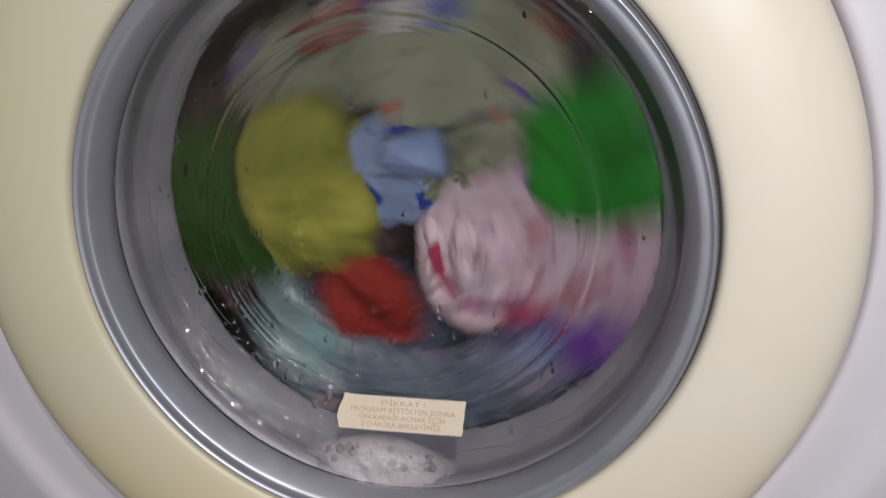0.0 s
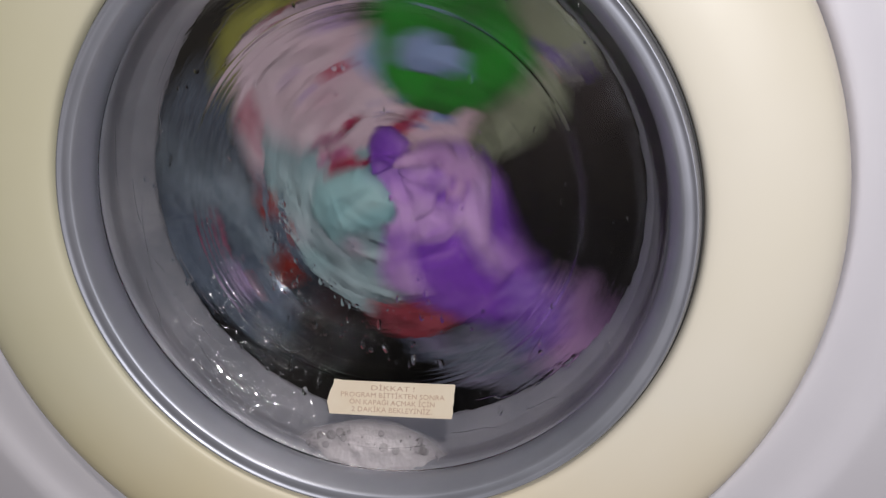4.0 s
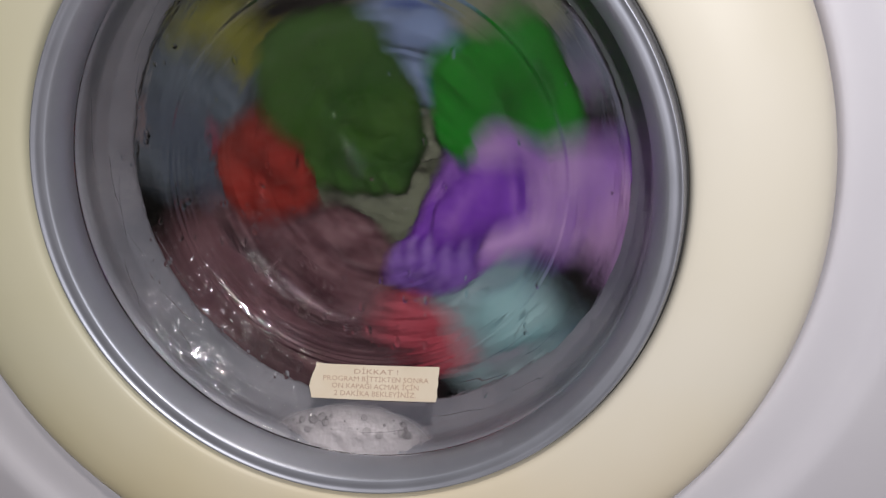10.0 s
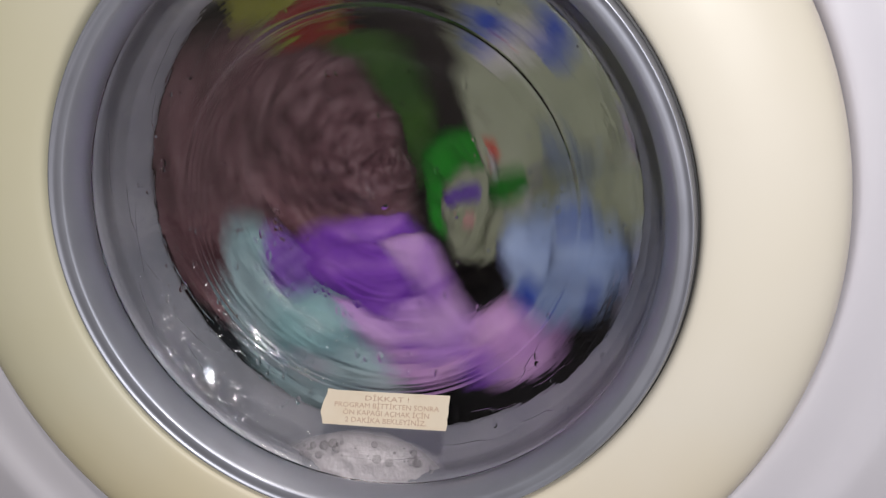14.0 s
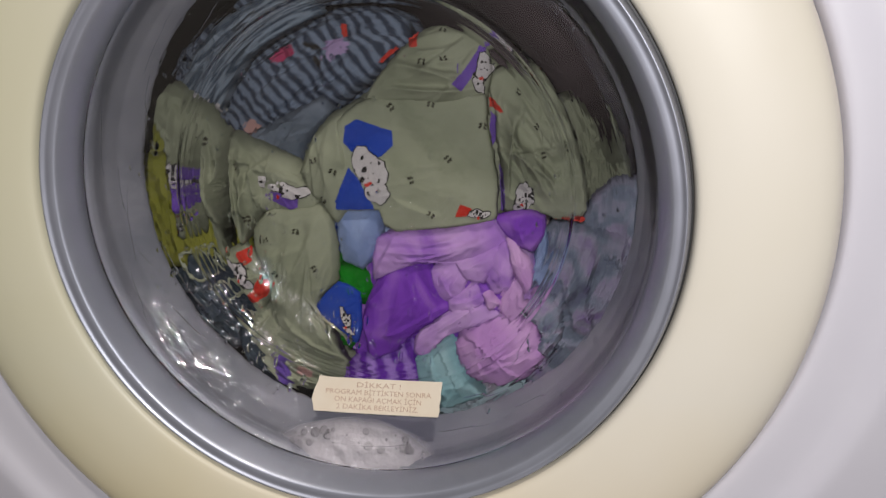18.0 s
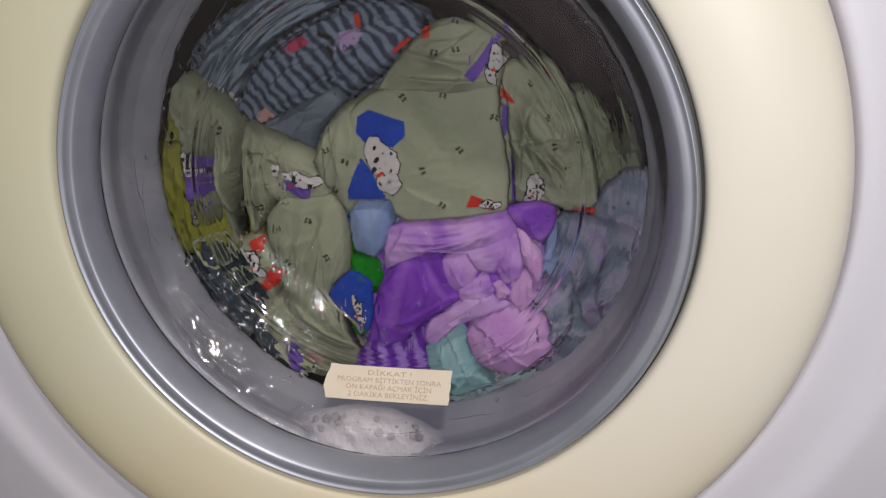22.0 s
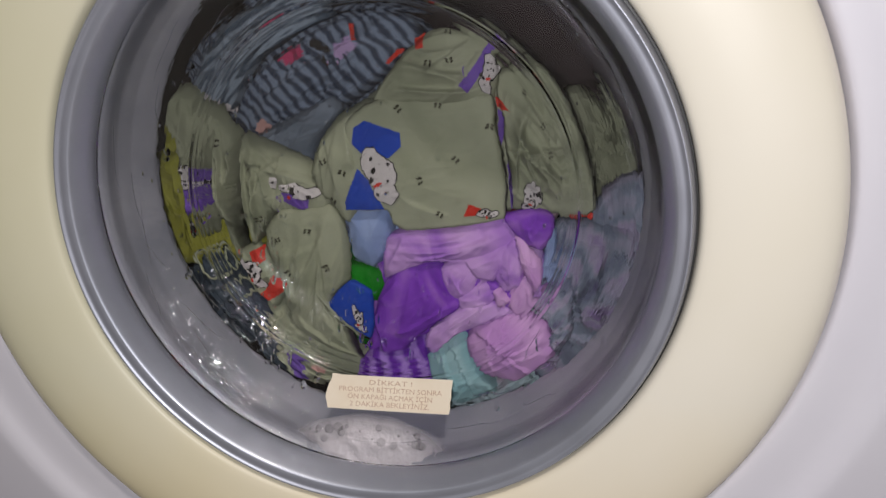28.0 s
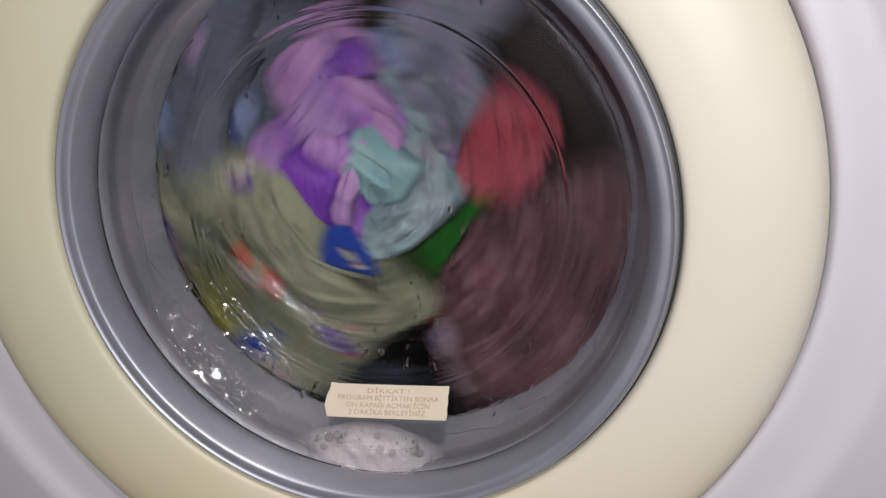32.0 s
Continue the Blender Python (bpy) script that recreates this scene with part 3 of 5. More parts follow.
# ---- laundry ----
class Lump:
    """A crumpled fold of cloth: a pillow-shaped front with folds along one direction. Local x right, z up, front towards -y."""

    def __init__(self, cx, cz, hw, hh, rot, y, thick, fold, amp, seed, power, crease, tilt):
        self.c, self.h, self.rot, self.y = (cx, cz), (hw, hh), radians(rot), y
        self.thick, self.fold, self.amp, self.seed, self.power = thick, radians(fold), amp, seed * 7.31, power
        self.crease, self.tilt = crease, tilt

    def edge(self, a):
        c, s = abs(math.cos(a)), abs(math.sin(a))
        p = self.power
        r = (c ** p + s ** p) ** (-1 / p)
        return r * (1 + 0.16 * noise.noise(Vector((math.cos(a) * 1.3, math.sin(a) * 1.3, self.seed)))
                    + 0.08 * noise.noise(Vector((math.cos(a) * 4, math.sin(a) * 4, self.seed + 9))))

    def point(self, a, rho):
        e = self.edge(a) * rho
        x, z = e * math.cos(a) * self.h[0], e * math.sin(a) * self.h[1]
        return x, z

    def front(self, x, z):
        """Depth of the front face at x, z of the lump's own frame."""
        a = math.atan2(z / self.h[1], x / self.h[0])
        rho = min(1.0, math.hypot(x / self.h[0], z / self.h[1]) / self.edge(a))
        body = self.thick * (0.75 * math.sqrt(max(0.0, 1 - rho ** 18)) + 0.25 * (1 - rho * rho))
        u = x * math.cos(self.fold) + z * math.sin(self.fold)
        v = -x * math.sin(self.fold) + z * math.cos(self.fold)
        w = noise.noise(Vector((u * 20, v * 20, self.seed + 4))) * 0.018
        n1 = noise.noise(Vector((u * 11, (v + w) * 46, self.seed)))
        n2 = noise.noise(Vector((u * 30, (v + w) * 105, self.seed + 2)))
        n3 = noise.noise(Vector((x * 24, z * 24, self.seed + 6)))
        d, _ = noise.voronoi(Vector((u * 20 + w * 30, (v + w) * 44, self.seed)))
        ridge = (1 - abs(n1)) ** 4 * 0.8 + (1 - abs(n2)) ** 4 * 0.30 + n3 * 0.5 + (0.5 - d[0]) * self.crease + min(0.25, d[1] - d[0]) * self.crease
        fade = 1 - rho ** 10
        return -(body + self.amp * ridge * fade + v * self.tilt)

    def world(self, x, z, y):
        c, s = math.cos(self.rot), math.sin(self.rot)
        return (self.c[0] + x * c - z * s, self.y + y, self.c[1] + x * s + z * c)

    def mesh(self):
        seg, rings = (116, 42) if max(self.h) > 0.03 else (72, 26)
        verts, faces = [self.world(0, 0, self.front(0, 0))], []
        for k in range(1, rings + 1):
            rho = (k / rings) ** 0.8
            for i in range(seg):
                x, z = self.point(2 * math.pi * i / seg, rho)
                verts.append(self.world(x, z, self.front(x, z)))
        back = len(verts)
        for k in range(3):
            rho = (0.95, 0.75, 0.4)[k]
            for i in range(seg):
                x, z = self.point(2 * math.pi * i / seg, rho)
                verts.append(self.world(x, z, (0.3, 0.8, 1.0)[k] * self.thick))
        verts.append(self.world(0, 0, self.thick))
        for i in range(seg):
            j = (i + 1) % seg
            faces.append((0, 1 + j, 1 + i))
            for k in range(rings + 2):
                a, b = 1 + k * seg, 1 + (k + 1) * seg
                faces.append((a + i, a + j, b + j, b + i))
            faces.append((len(verts) - 1, back + 2 * seg + i, back + 2 * seg + j))
        return verts, faces

    def patch(self, px, pz, w, h, rot, kind, seed, lift):
        """A printed area lying on the front face; px, pz in the garment's frame."""
        c, s = math.cos(-self.rot), math.sin(-self.rot)
        dx, dz = px - self.c[0], pz - self.c[1]
        ox, oz = dx * c - dz * s, dx * s + dz * c
        t = radians(rot) - self.rot
        seg, rings = (40, 12) if max(w, h) > 0.006 else (14, 3)
        verts, faces = [], []
        for k in range(rings + 1):
            for i in range(seg):
                a = 2 * math.pi * i / seg
                if kind == "rect":
                    e = (abs(math.cos(a)) ** 9 + abs(math.sin(a)) ** 9) ** (-1 / 9)
                    e *= 1 + 0.06 * noise.noise(Vector((math.cos(a) * 2, math.sin(a) * 2, seed)))
                elif kind == "tri":
                    b = (a + math.pi / 2) % (2 * math.pi / 3) - math.pi / 3
                    e = 0.62 / math.cos(b)
                elif kind == "oval":
                    e = 1.0 + 0.26 * noise.noise(Vector((math.cos(a) * 1.8, math.sin(a) * 1.8, seed))) + 0.10 * noise.noise(Vector((math.cos(a) * 5, math.sin(a) * 5, seed)))
                else:
                    e = 0.82 + 0.42 * noise.noise(Vector((math.cos(a) * 2.4, math.sin(a) * 2.4, seed))) \
                        + 0.16 * noise.noise(Vector((math.cos(a) * 6, math.sin(a) * 6, seed)))
                e *= k / rings
                u, v = e * math.cos(a) * w, e * math.sin(a) * h
                x, z = ox + u * math.cos(t) - v * math.sin(t), oz + u * math.sin(t) + v * math.cos(t)
                verts.append(self.world(x, z, self.front(x, z) - lift))
        for k in range(rings):
            for i in range(seg):
                j = (i + 1) % seg
                faces.append((k * seg + i, k * seg + j, (k + 1) * seg + j, (k + 1) * seg + i))
        return verts, faces


class Cloth(Lump):
    """A piece of cloth with a drawn outline, a rolled edge, long soft folds and single creases."""

    def __init__(self, outline, y, thick, dome, amp, direction, creases, seed):
        pts = np.array(outline)
        mid = pts.mean(axis=0)
        self.c, self.h, self.rot, self.y = (mid[0], mid[1]), (1.0, 1.0), 0.0, y
        self.thick, self.fold, self.amp, self.seed, self.dome = thick, radians(direction), amp, seed * 7.31, dome
        self.lines = [(x0 - mid[0], z0 - mid[1], x1 - mid[0], z1 - mid[1], w, h) for x0, z0, x1, z1, w, h in creases]
        pts = pts - mid
        loop = []
        for i in range(len(pts)):
            a, b, c, d = (pts[(i + k) % len(pts)] for k in (-1, 0, 1, 2))
            for u in np.linspace(0, 1, 9)[:-1]:
                soft = 0.5 * (2 * b + (c - a) * u + (2 * a - 5 * b + 4 * c - d) * u * u + (3 * b - a - 3 * c + d) * u ** 3)
                loop.append(0.35 * soft + 0.65 * (b + (c - b) * u))
        loop = np.array(loop)
        ang = np.arctan2(loop[:, 1], loop[:, 0])
        order = np.argsort(ang)
        self.ang, self.rad = ang[order], np.hypot(loop[:, 0], loop[:, 1])[order]
        self.size = float(self.rad.mean())
        rng = random.Random(seed)
        for _ in range(9):
            a, k, r = rng.uniform(0, 2 * math.pi), radians(direction + rng.gauss(0, 24)), rng.uniform(0.1, 0.8) * self.size
            x, z, long = r * math.cos(a), r * math.sin(a), rng.uniform(0.35, 0.8) * self.size
            self.lines.append((x - long * math.cos(k), z - long * math.sin(k), x + long * math.cos(k), z + long * math.sin(k),
                               rng.uniform(0.0012, 0.0026), amp * rng.uniform(0.5, 1.5)))

    def edge(self, a):
        a = math.atan2(math.sin(a), math.cos(a))
        r = float(np.interp(a, self.ang, self.rad, period=2 * math.pi))
        return r * (1 + 0.018 * noise.noise(Vector((math.cos(a) * 9, math.sin(a) * 9, self.seed))))

    def front(self, x, z):
        far = self.edge(math.atan2(z, x))
        rho = min(1.0, math.hypot(x, z) / far)
        inside = (1 - rho) * far
        roll = min(1.0, inside / (0.0015 + self.thick * 0.35))
        body = self.thick * math.sqrt(max(0.0, 1 - (1 - roll) ** 2)) + self.dome * (1 - rho * rho)
        u = x * math.cos(self.fold) + z * math.sin(self.fold)
        v = -x * math.sin(self.fold) + z * math.cos(self.fold)
        w = noise.noise(Vector((u * 22, v * 22, self.seed + 4))) * 0.012
        n1 = noise.noise(Vector((u * 14, (v + w) * 70, self.seed)))
        n2 = noise.noise(Vector((u * 34, (v + w) * 170, self.seed + 2)))
        n3 = noise.noise(Vector((x * 95, z * 95, self.seed + 6)))
        ridge = (1 - abs(n1)) ** 3 + 0.45 * (1 - abs(n2)) ** 3 + 0.3 * n3
        for x0, z0, x1, z1, wide, high in self.lines:
            dx, dz = x1 - x0, z1 - z0
            long = math.hypot(dx, dz)
            k = ((x - x0) * dx + (z - z0) * dz) / (long * long)
            side = ((x - x0) * dz - (z - z0) * dx) / long + 0.3 * w + 0.12 * long * (k - 0.5) ** 2
            ends = max(0.0, min(1.0, min(k, 1 - k) * 4 + 0.35))
            ends = ends * ends * (3 - 2 * ends)
            body += high * ends * (math.exp(-side / (2.6 * wide)) if side > 0 else math.exp(-(side / (0.45 * wide)) ** 2))
        return -(body + self.amp * ridge * roll)

    def mesh(self):
        seg, rings = (120, 40) if self.size > 0.02 else (84, 24)
        verts, faces = [self.world(0, 0, self.front(0, 0))], []
        rim = [self.edge(2 * math.pi * i / seg) for i in range(seg)]
        rhos = [(k / rings) ** 0.75 for k in range(1, rings + 1)]
        for rho in rhos:
            for i in range(seg):
                a = 2 * math.pi * i / seg
                x, z = rho * rim[i] * math.cos(a), rho * rim[i] * math.sin(a)
                verts.append(self.world(x, z, self.front(x, z)))
        back = len(verts)
        for rho, deep in ((0.97, 0.25), (0.8, 0.5)):
            for i in range(seg):
                a = 2 * math.pi * i / seg
                verts.append(self.world(rho * rim[i] * math.cos(a), rho * rim[i] * math.sin(a), deep * self.thick))
        verts.append(self.world(0, 0, 0.5 * self.thick))
        for i in range(seg):
            j = (i + 1) % seg
            faces.append((0, 1 + j, 1 + i))
            for k in range(rings + 1):
                a, b = 1 + k * seg, 1 + (k + 1) * seg
                faces.append((a + i, a + j, b + j, b + i))
            faces.append((len(verts) - 1, back + seg + i, back + seg + j))
        return verts, faces


GARMENTS = {}


def garment(name, x, y, z, label, category):
    GARMENTS[name] = (thing(name, pose(x, y, z + ZC), label, category, "laundry in the drum"), (x, y, z))
    return GARMENTS[name][0]


def fold(parent, name, material, cx, cz, hw, hh, rot, y, thick, direction, amp, seed, power=2.6, crease=1.7, tilt=0.05, label=""):
    l = Lump(cx, cz, hw, hh, rot, y, thick, direction, amp, seed, power, crease, tilt)
    l.ob = part(name, *l.mesh(), material, parent, label)
    return l


def cloth(parent, name, material, outline, y, thick, dome, amp, direction, creases=(), label=""):
    l = Cloth(outline, y, thick, dome, amp, direction, creases, len(bpy.data.objects) % 97)
    l.ob = part(name, *l.mesh(), material, parent, label)
    return l


def outlined(l, name, material, outline, lift=0.0007):
    """A flat print with straight edges lying on the cloth."""
    pts = np.array(outline)
    mid = pts.mean(axis=0)
    rings, per, verts, faces = 10, 8, [], []
    loop = [pts[i] + (pts[(i + 1) % len(pts)] - pts[i]) * u / per for i in range(len(pts)) for u in range(per)]
    seg = len(loop)
    for k in range(rings + 1):
        for q in loop:
            x, z = mid + (q - mid) * k / rings - np.array(l.c)
            verts.append(l.world(x, z, l.front(x, z) - lift))
    for k in range(rings):
        for i in range(seg):
            j = (i + 1) % seg
            faces.append((k * seg + i, k * seg + j, (k + 1) * seg + j, (k + 1) * seg + i))
    return part(name, verts, faces, material, l.ob)


def drawstring(parent, x, y, z, w, h, seed):
    """A pale cord lying in a loose loop."""
    rng, ring, verts, faces, n = random.Random(seed), 6, [], [], 60
    way = []
    for i in range(n + 1):
        a = 2 * math.pi * 1.25 * i / n
        k = 1 + 0.25 * math.sin(2.3 * a + seed)
        way.append(Vector((x + w * k * math.cos(a), y - 0.002 * i / n, z + h * k * math.sin(a) + 0.004 * i / n)))
    for i, q in enumerate(way):
        d = (way[min(n, i + 1)] - way[max(0, i - 1)]).normalized()
        side = d.cross(Vector((0, 1, 0))).normalized()
        for k in range(ring):
            b = 2 * math.pi * k / ring
            verts.append(tuple(q + 0.0011 * (side * math.cos(b) + Vector((0, 1, 0)) * math.sin(b))))
    for i in range(n):
        for k in range(ring):
            j = (k + 1) % ring
            faces.append((i * ring + k, i * ring + j, (i + 1) * ring + j, (i + 1) * ring + k))
    part("drawstring", verts, faces, SAGE, parent, "pale cotton drawstring in a loose loop")


def print_on(l, name, material, x, z, w, h, rot=0, kind="blob", seed=1.0, lift=0.0007):
    return part(name, *l.patch(x, z, w, h, rot, kind, seed, lift), material, l.ob)


def spotted_print(l, x, z, w, h, rot, seed):
    """A white printed figure, kept to a few plain ovals with dark spots and a red dab."""
    rng = random.Random(seed)
    c, s = math.cos(radians(rot)), math.sin(radians(rot))
    ovals = [(-0.08, 0.22, 0.50, 0.70, 12), (0.14, -0.58, 0.44, 0.40, 40), (0.30, -0.06, 0.36, 0.52, -18)]
    for name, material, grow, lift in (("print_outline", P_BLACK, 0.0006, 0.0009), ("white_print", P_WHITE, 0.0, 0.0013)):
        for u, v, a, b, turn in ovals:
            u, v = u * w, v * h
            print_on(l, name, material, x + u * c - v * s, z + u * s + v * c, a * w + grow, b * h + grow, rot + turn, "oval", seed, lift)
    for i in range(11):
        a, q = 2.4 * i + seed, 0.15 + 0.06 * i
        u, v = q * math.cos(a) * w * 0.75, q * math.sin(a) * h
        k = 0.0005 + 0.0014 * rng.random() ** 2
        print_on(l, "spot", P_BLACK, x + u * c - v * s, z + u * s + v * c, k, k * rng.uniform(0.6, 1.8), rng.uniform(0, 180), "blob", i, 0.0017)
    print_on(l, "red_dab", P_RED, x - 0.05 * w, z - 0.30 * h, 0.16 * w + 0.0006, 0.0012, rot + 20, "blob", seed + 3, 0.0018)


def marks(l, spots, seed):
    """Little paired prints scattered over the cloth, one mesh a fold."""
    rng, verts, faces = random.Random(seed), [], []
    for x, z in spots:
        turn = rng.uniform(0, 180)
        for d in (-0.0013, 0.0013):
            for e in (-0.0008, 0.0008):
                ca, sa = math.cos(radians(turn)), math.sin(radians(turn))
                v, f = l.patch(x + d * ca - e * sa, z + d * sa + e * ca, 0.0013, 0.0008, turn + 40 * d / 0.0013, "blob", seed + d, 0.0008)
                faces += [tuple(i + len(verts) for i in q) for q in f]
                verts += v
    tagged(part("printed_marks", verts, faces, P_MARK, l.ob), kind="stuff")


g = garment("sage_pajama_shirt", 0.0298, 0.1000, 0.0138, "wet sage green cotton pajama shirt with blue and red prints", "pajama shirt")
f = cloth(g, "back", SAGE, [(-0.0906, -0.0104), (-0.0785, 0.0119), (-0.0460, 0.0399), (-0.0193, 0.0613), (0.0022, 0.0722), (0.0289, 0.0631), (0.0470, 0.0478), (0.0548, 0.0137), (0.0434, -0.0367), (-0.0006, -0.0446), (-0.0535, -0.0450), (-0.0835, -0.0335)], 0.0290, 0.0140, 0.0060, 0.0030, 30)
f = cloth(g, "side", SAGE, [(-0.0845, -0.0082), (-0.0779, 0.0105), (-0.0640, 0.0265), (-0.0457, 0.0352), (-0.0387, 0.0278), (-0.0443, -0.0030), (-0.0509, -0.0280), (-0.0603, -0.0421), (-0.0707, -0.0289), (-0.0795, -0.0227)], 0.0005, 0.0140, 0.0070, 0.0008, 80,
          [(-0.0578, 0.0281, -0.0542, -0.0030, 0.0030, 0.0022), (-0.0728, 0.0111, -0.0774, -0.0100, 0.0020, 0.0012)])
marks(f, [(-0.0710, 0.0010), (-0.0591, -0.0051), (-0.0671, -0.0230)], 1)
f = cloth(g, "shoulder", SAGE, [(-0.0411, 0.0337), (-0.0337, 0.0480), (-0.0190, 0.0636), (-0.0052, 0.0743), (0.0064, 0.0782), (0.0212, 0.0758), (0.0329, 0.0681), (0.0330, 0.0520), (0.0292, 0.0356), (-0.0028, 0.0330)], -0.0095, 0.0050, 0.0040, 0.0018, 15,
          [(-0.0256, 0.0562, 0.0162, 0.0499, 0.0030, 0.0050), (-0.0340, 0.0441, 0.0190, 0.0413, 0.0030, 0.0040), (-0.0155, 0.0666, 0.0076, 0.0720, 0.0020, 0.0020), (0.0266, 0.0677, 0.0093, 0.0431, 0.0020, 0.0012)])
outlined(f, "purple_patch", P_PURPLE, [(0.0114, 0.0450), (0.0204, 0.0561), (0.0282, 0.0677), (0.0316, 0.0672), (0.0302, 0.0614), (0.0233, 0.0507), (0.0167, 0.0410)])
spotted_print(f, 0.0279, 0.0522, 0.0064, 0.0134, -22, 7)
outlined(f, "red_patch", P_RED, [(-0.0146, 0.0697), (-0.0085, 0.0726), (-0.0080, 0.0654), (-0.0127, 0.0640)])
print_on(f, "dark_patch", P_RED, -0.0266, 0.0600, 0.0077, 0.0016, 35, "blob", 5.0)
marks(f, [(-0.0056, 0.0569), (0.0062, 0.0746), (0.0069, 0.0590)], 2)
f = cloth(g, "sleeve", SAGE, [(0.0299, 0.0494), (0.0412, 0.0570), (0.0570, 0.0487), (0.0689, 0.0324), (0.0775, 0.0110), (0.0844, -0.0109), (0.0865, -0.0306), (0.0742, -0.0357), (0.0558, -0.0294), (0.0387, -0.0309), (0.0367, -0.0056), (0.0329, 0.0216)], -0.0005, 0.0060, 0.0040, 0.0036, -48,
          [(0.0402, 0.0231, 0.0825, -0.0247, 0.0030, 0.0040), (0.0414, 0.0047, 0.0658, -0.0336, 0.0025, 0.0030), (0.0408, 0.0443, 0.0743, 0.0044, 0.0030, 0.0030), (0.0342, 0.0216, 0.0461, -0.0056, 0.0020, 0.0020)])
outlined(f, "red_patch", P_RED, [(0.0291, 0.0355), (0.0327, 0.0368), (0.0391, 0.0288), (0.0292, 0.0296)])
outlined(f, "purple_patch", P_PURPLE, [(0.0298, 0.0276), (0.0343, 0.0249), (0.0343, 0.0132), (0.0321, 0.0075), (0.0301, 0.0176)])
outlined(f, "purple_strip", P_PURPLE, [(0.0355, -0.0014), (0.0388, -0.0028), (0.0405, -0.0160), (0.0397, -0.0309), (0.0373, -0.0309), (0.0368, -0.0143)])
spotted_print(f, 0.0509, -0.0202, 0.0096, 0.0109, -25, 9)
outlined(f, "red_patch", P_RED, [(0.0742, -0.0342), (0.0792, -0.0314), (0.0848, -0.0342), (0.0825, -0.0370)])
marks(f, [(0.0592, 0.0219), (0.0629, 0.0058), (0.0488, 0.0409)], 3)
f = cloth(g, "sleeve_end", SAGE, [(0.0600, 0.0235), (0.0758, 0.0271), (0.0955, 0.0068), (0.1118, -0.0260), (0.1167, -0.0619), (0.1006, -0.0707), (0.0800, -0.0599), (0.0698, -0.0215)], 0.1140, 0.0120, 0.0040, 0.0030, -60,
          [(0.0602, 0.0393, 0.1080, -0.0301, 0.0030, 0.0040), (0.0758, 0.0032, 0.1005, -0.0642, 0.0030, 0.0030)])
f = cloth(g, "front", SAGE, [(-0.0592, 0.0135), (-0.0560, 0.0247), (-0.0469, 0.0326), (-0.0352, 0.0369), (-0.0017, 0.0385), (0.0286, 0.0392), (0.0306, 0.0241), (0.0340, 0.0076), (0.0367, -0.0092), (0.0360, -0.0324), (0.0127, -0.0379), (-0.0224, -0.0416), (-0.0314, -0.0376), (-0.0342, -0.0290), (-0.0600, -0.0292), (-0.0607, -0.0073)], -0.0158, 0.0035, 0.0025, 0.0004, 10,
          [(-0.0245, -0.0214, 0.0027, -0.0309, 0.0030, 0.0015), (-0.0174, 0.0281, 0.0258, 0.0322, 0.0040, 0.0008), (-0.0373, 0.0330, -0.0205, 0.0308, 0.0030, 0.0012), (-0.0518, 0.0253, -0.0580, -0.0021, 0.0040, 0.0010)])
outlined(f, "blue_patch", P_BLUE, [(-0.0524, 0.0118), (-0.0508, 0.0212), (-0.0442, 0.0252), (-0.0231, 0.0189), (-0.0227, 0.0108), (-0.0301, 0.0040), (-0.0407, 0.0027), (-0.0480, 0.0069)])
outlined(f, "blue_patch", P_BLUE, [(-0.0503, -0.0028), (-0.0439, -0.0098), (-0.0355, -0.0276), (-0.0593, -0.0284), (-0.0595, -0.0234)])
spotted_print(f, -0.0373, -0.0063, 0.0154, 0.0192, 8, 4)
outlined(f, "red_patch", P_RED, [(0.0120, -0.0308), (0.0154, -0.0230), (0.0224, -0.0255), (0.0199, -0.0300)])
spotted_print(f, 0.0260, -0.0286, 0.0038, 0.0070, 80, 11)
marks(f, [(-0.0128, -0.0091), (0.0086, 0.0034), (-0.0017, -0.0295), (-0.0010, 0.0337), (-0.0238, 0.0321), (0.0280, 0.0218)], 5)

g = garment("sage_pajama_trousers", -0.0705, 0.1000, -0.0607, "wet sage green cotton pajama trousers with purple and red prints", "pajama trousers")
f = cloth(g, "waist", SAGE, [(-0.1133, 0.0934), (-0.0913, 0.0909), (-0.0601, 0.0633), (-0.0427, 0.0288), (-0.0487, -0.0163), (-0.0666, -0.0449), (-0.0897, -0.0407), (-0.1137, -0.0127), (-0.1222, 0.0195), (-0.1211, 0.0638)], 0.0810, 0.0140, 0.0040, 0.0040, 110)
f = cloth(g, "leg", SAGE, [(-0.0757, 0.1114), (-0.0672, 0.1191), (-0.0547, 0.1109), (-0.0527, 0.0854), (-0.0580, 0.0637), (-0.0558, 0.0326), (-0.0649, 0.0172), (-0.0705, 0.0188), (-0.0700, 0.0404), (-0.0689, 0.0675), (-0.0728, 0.0931), (-0.0769, 0.1027)], 0.0110, 0.0100, 0.0020, 0.0055, 105,
          [(-0.0650, 0.1101, -0.0613, 0.0675, 0.0020, 0.0060), (-0.0574, 0.0788, -0.0598, 0.0286, 0.0020, 0.0060)])
outlined(f, "purple_patch", P_PURPLE, [(-0.0616, 0.0705), (-0.0568, 0.0656), (-0.0540, 0.0491), (-0.0577, 0.0412), (-0.0678, 0.0388), (-0.0664, 0.0541)])
spotted_print(f, -0.0632, 0.0660, 0.0045, 0.0115, 12, 21)
print_on(f, "peach_patch", P_PEACH, -0.0627, 0.0357, 0.0045, 0.0042, 0, "blob", 1.0)
spotted_print(f, -0.0684, 0.0261, 0.0026, 0.0051, -20, 26)
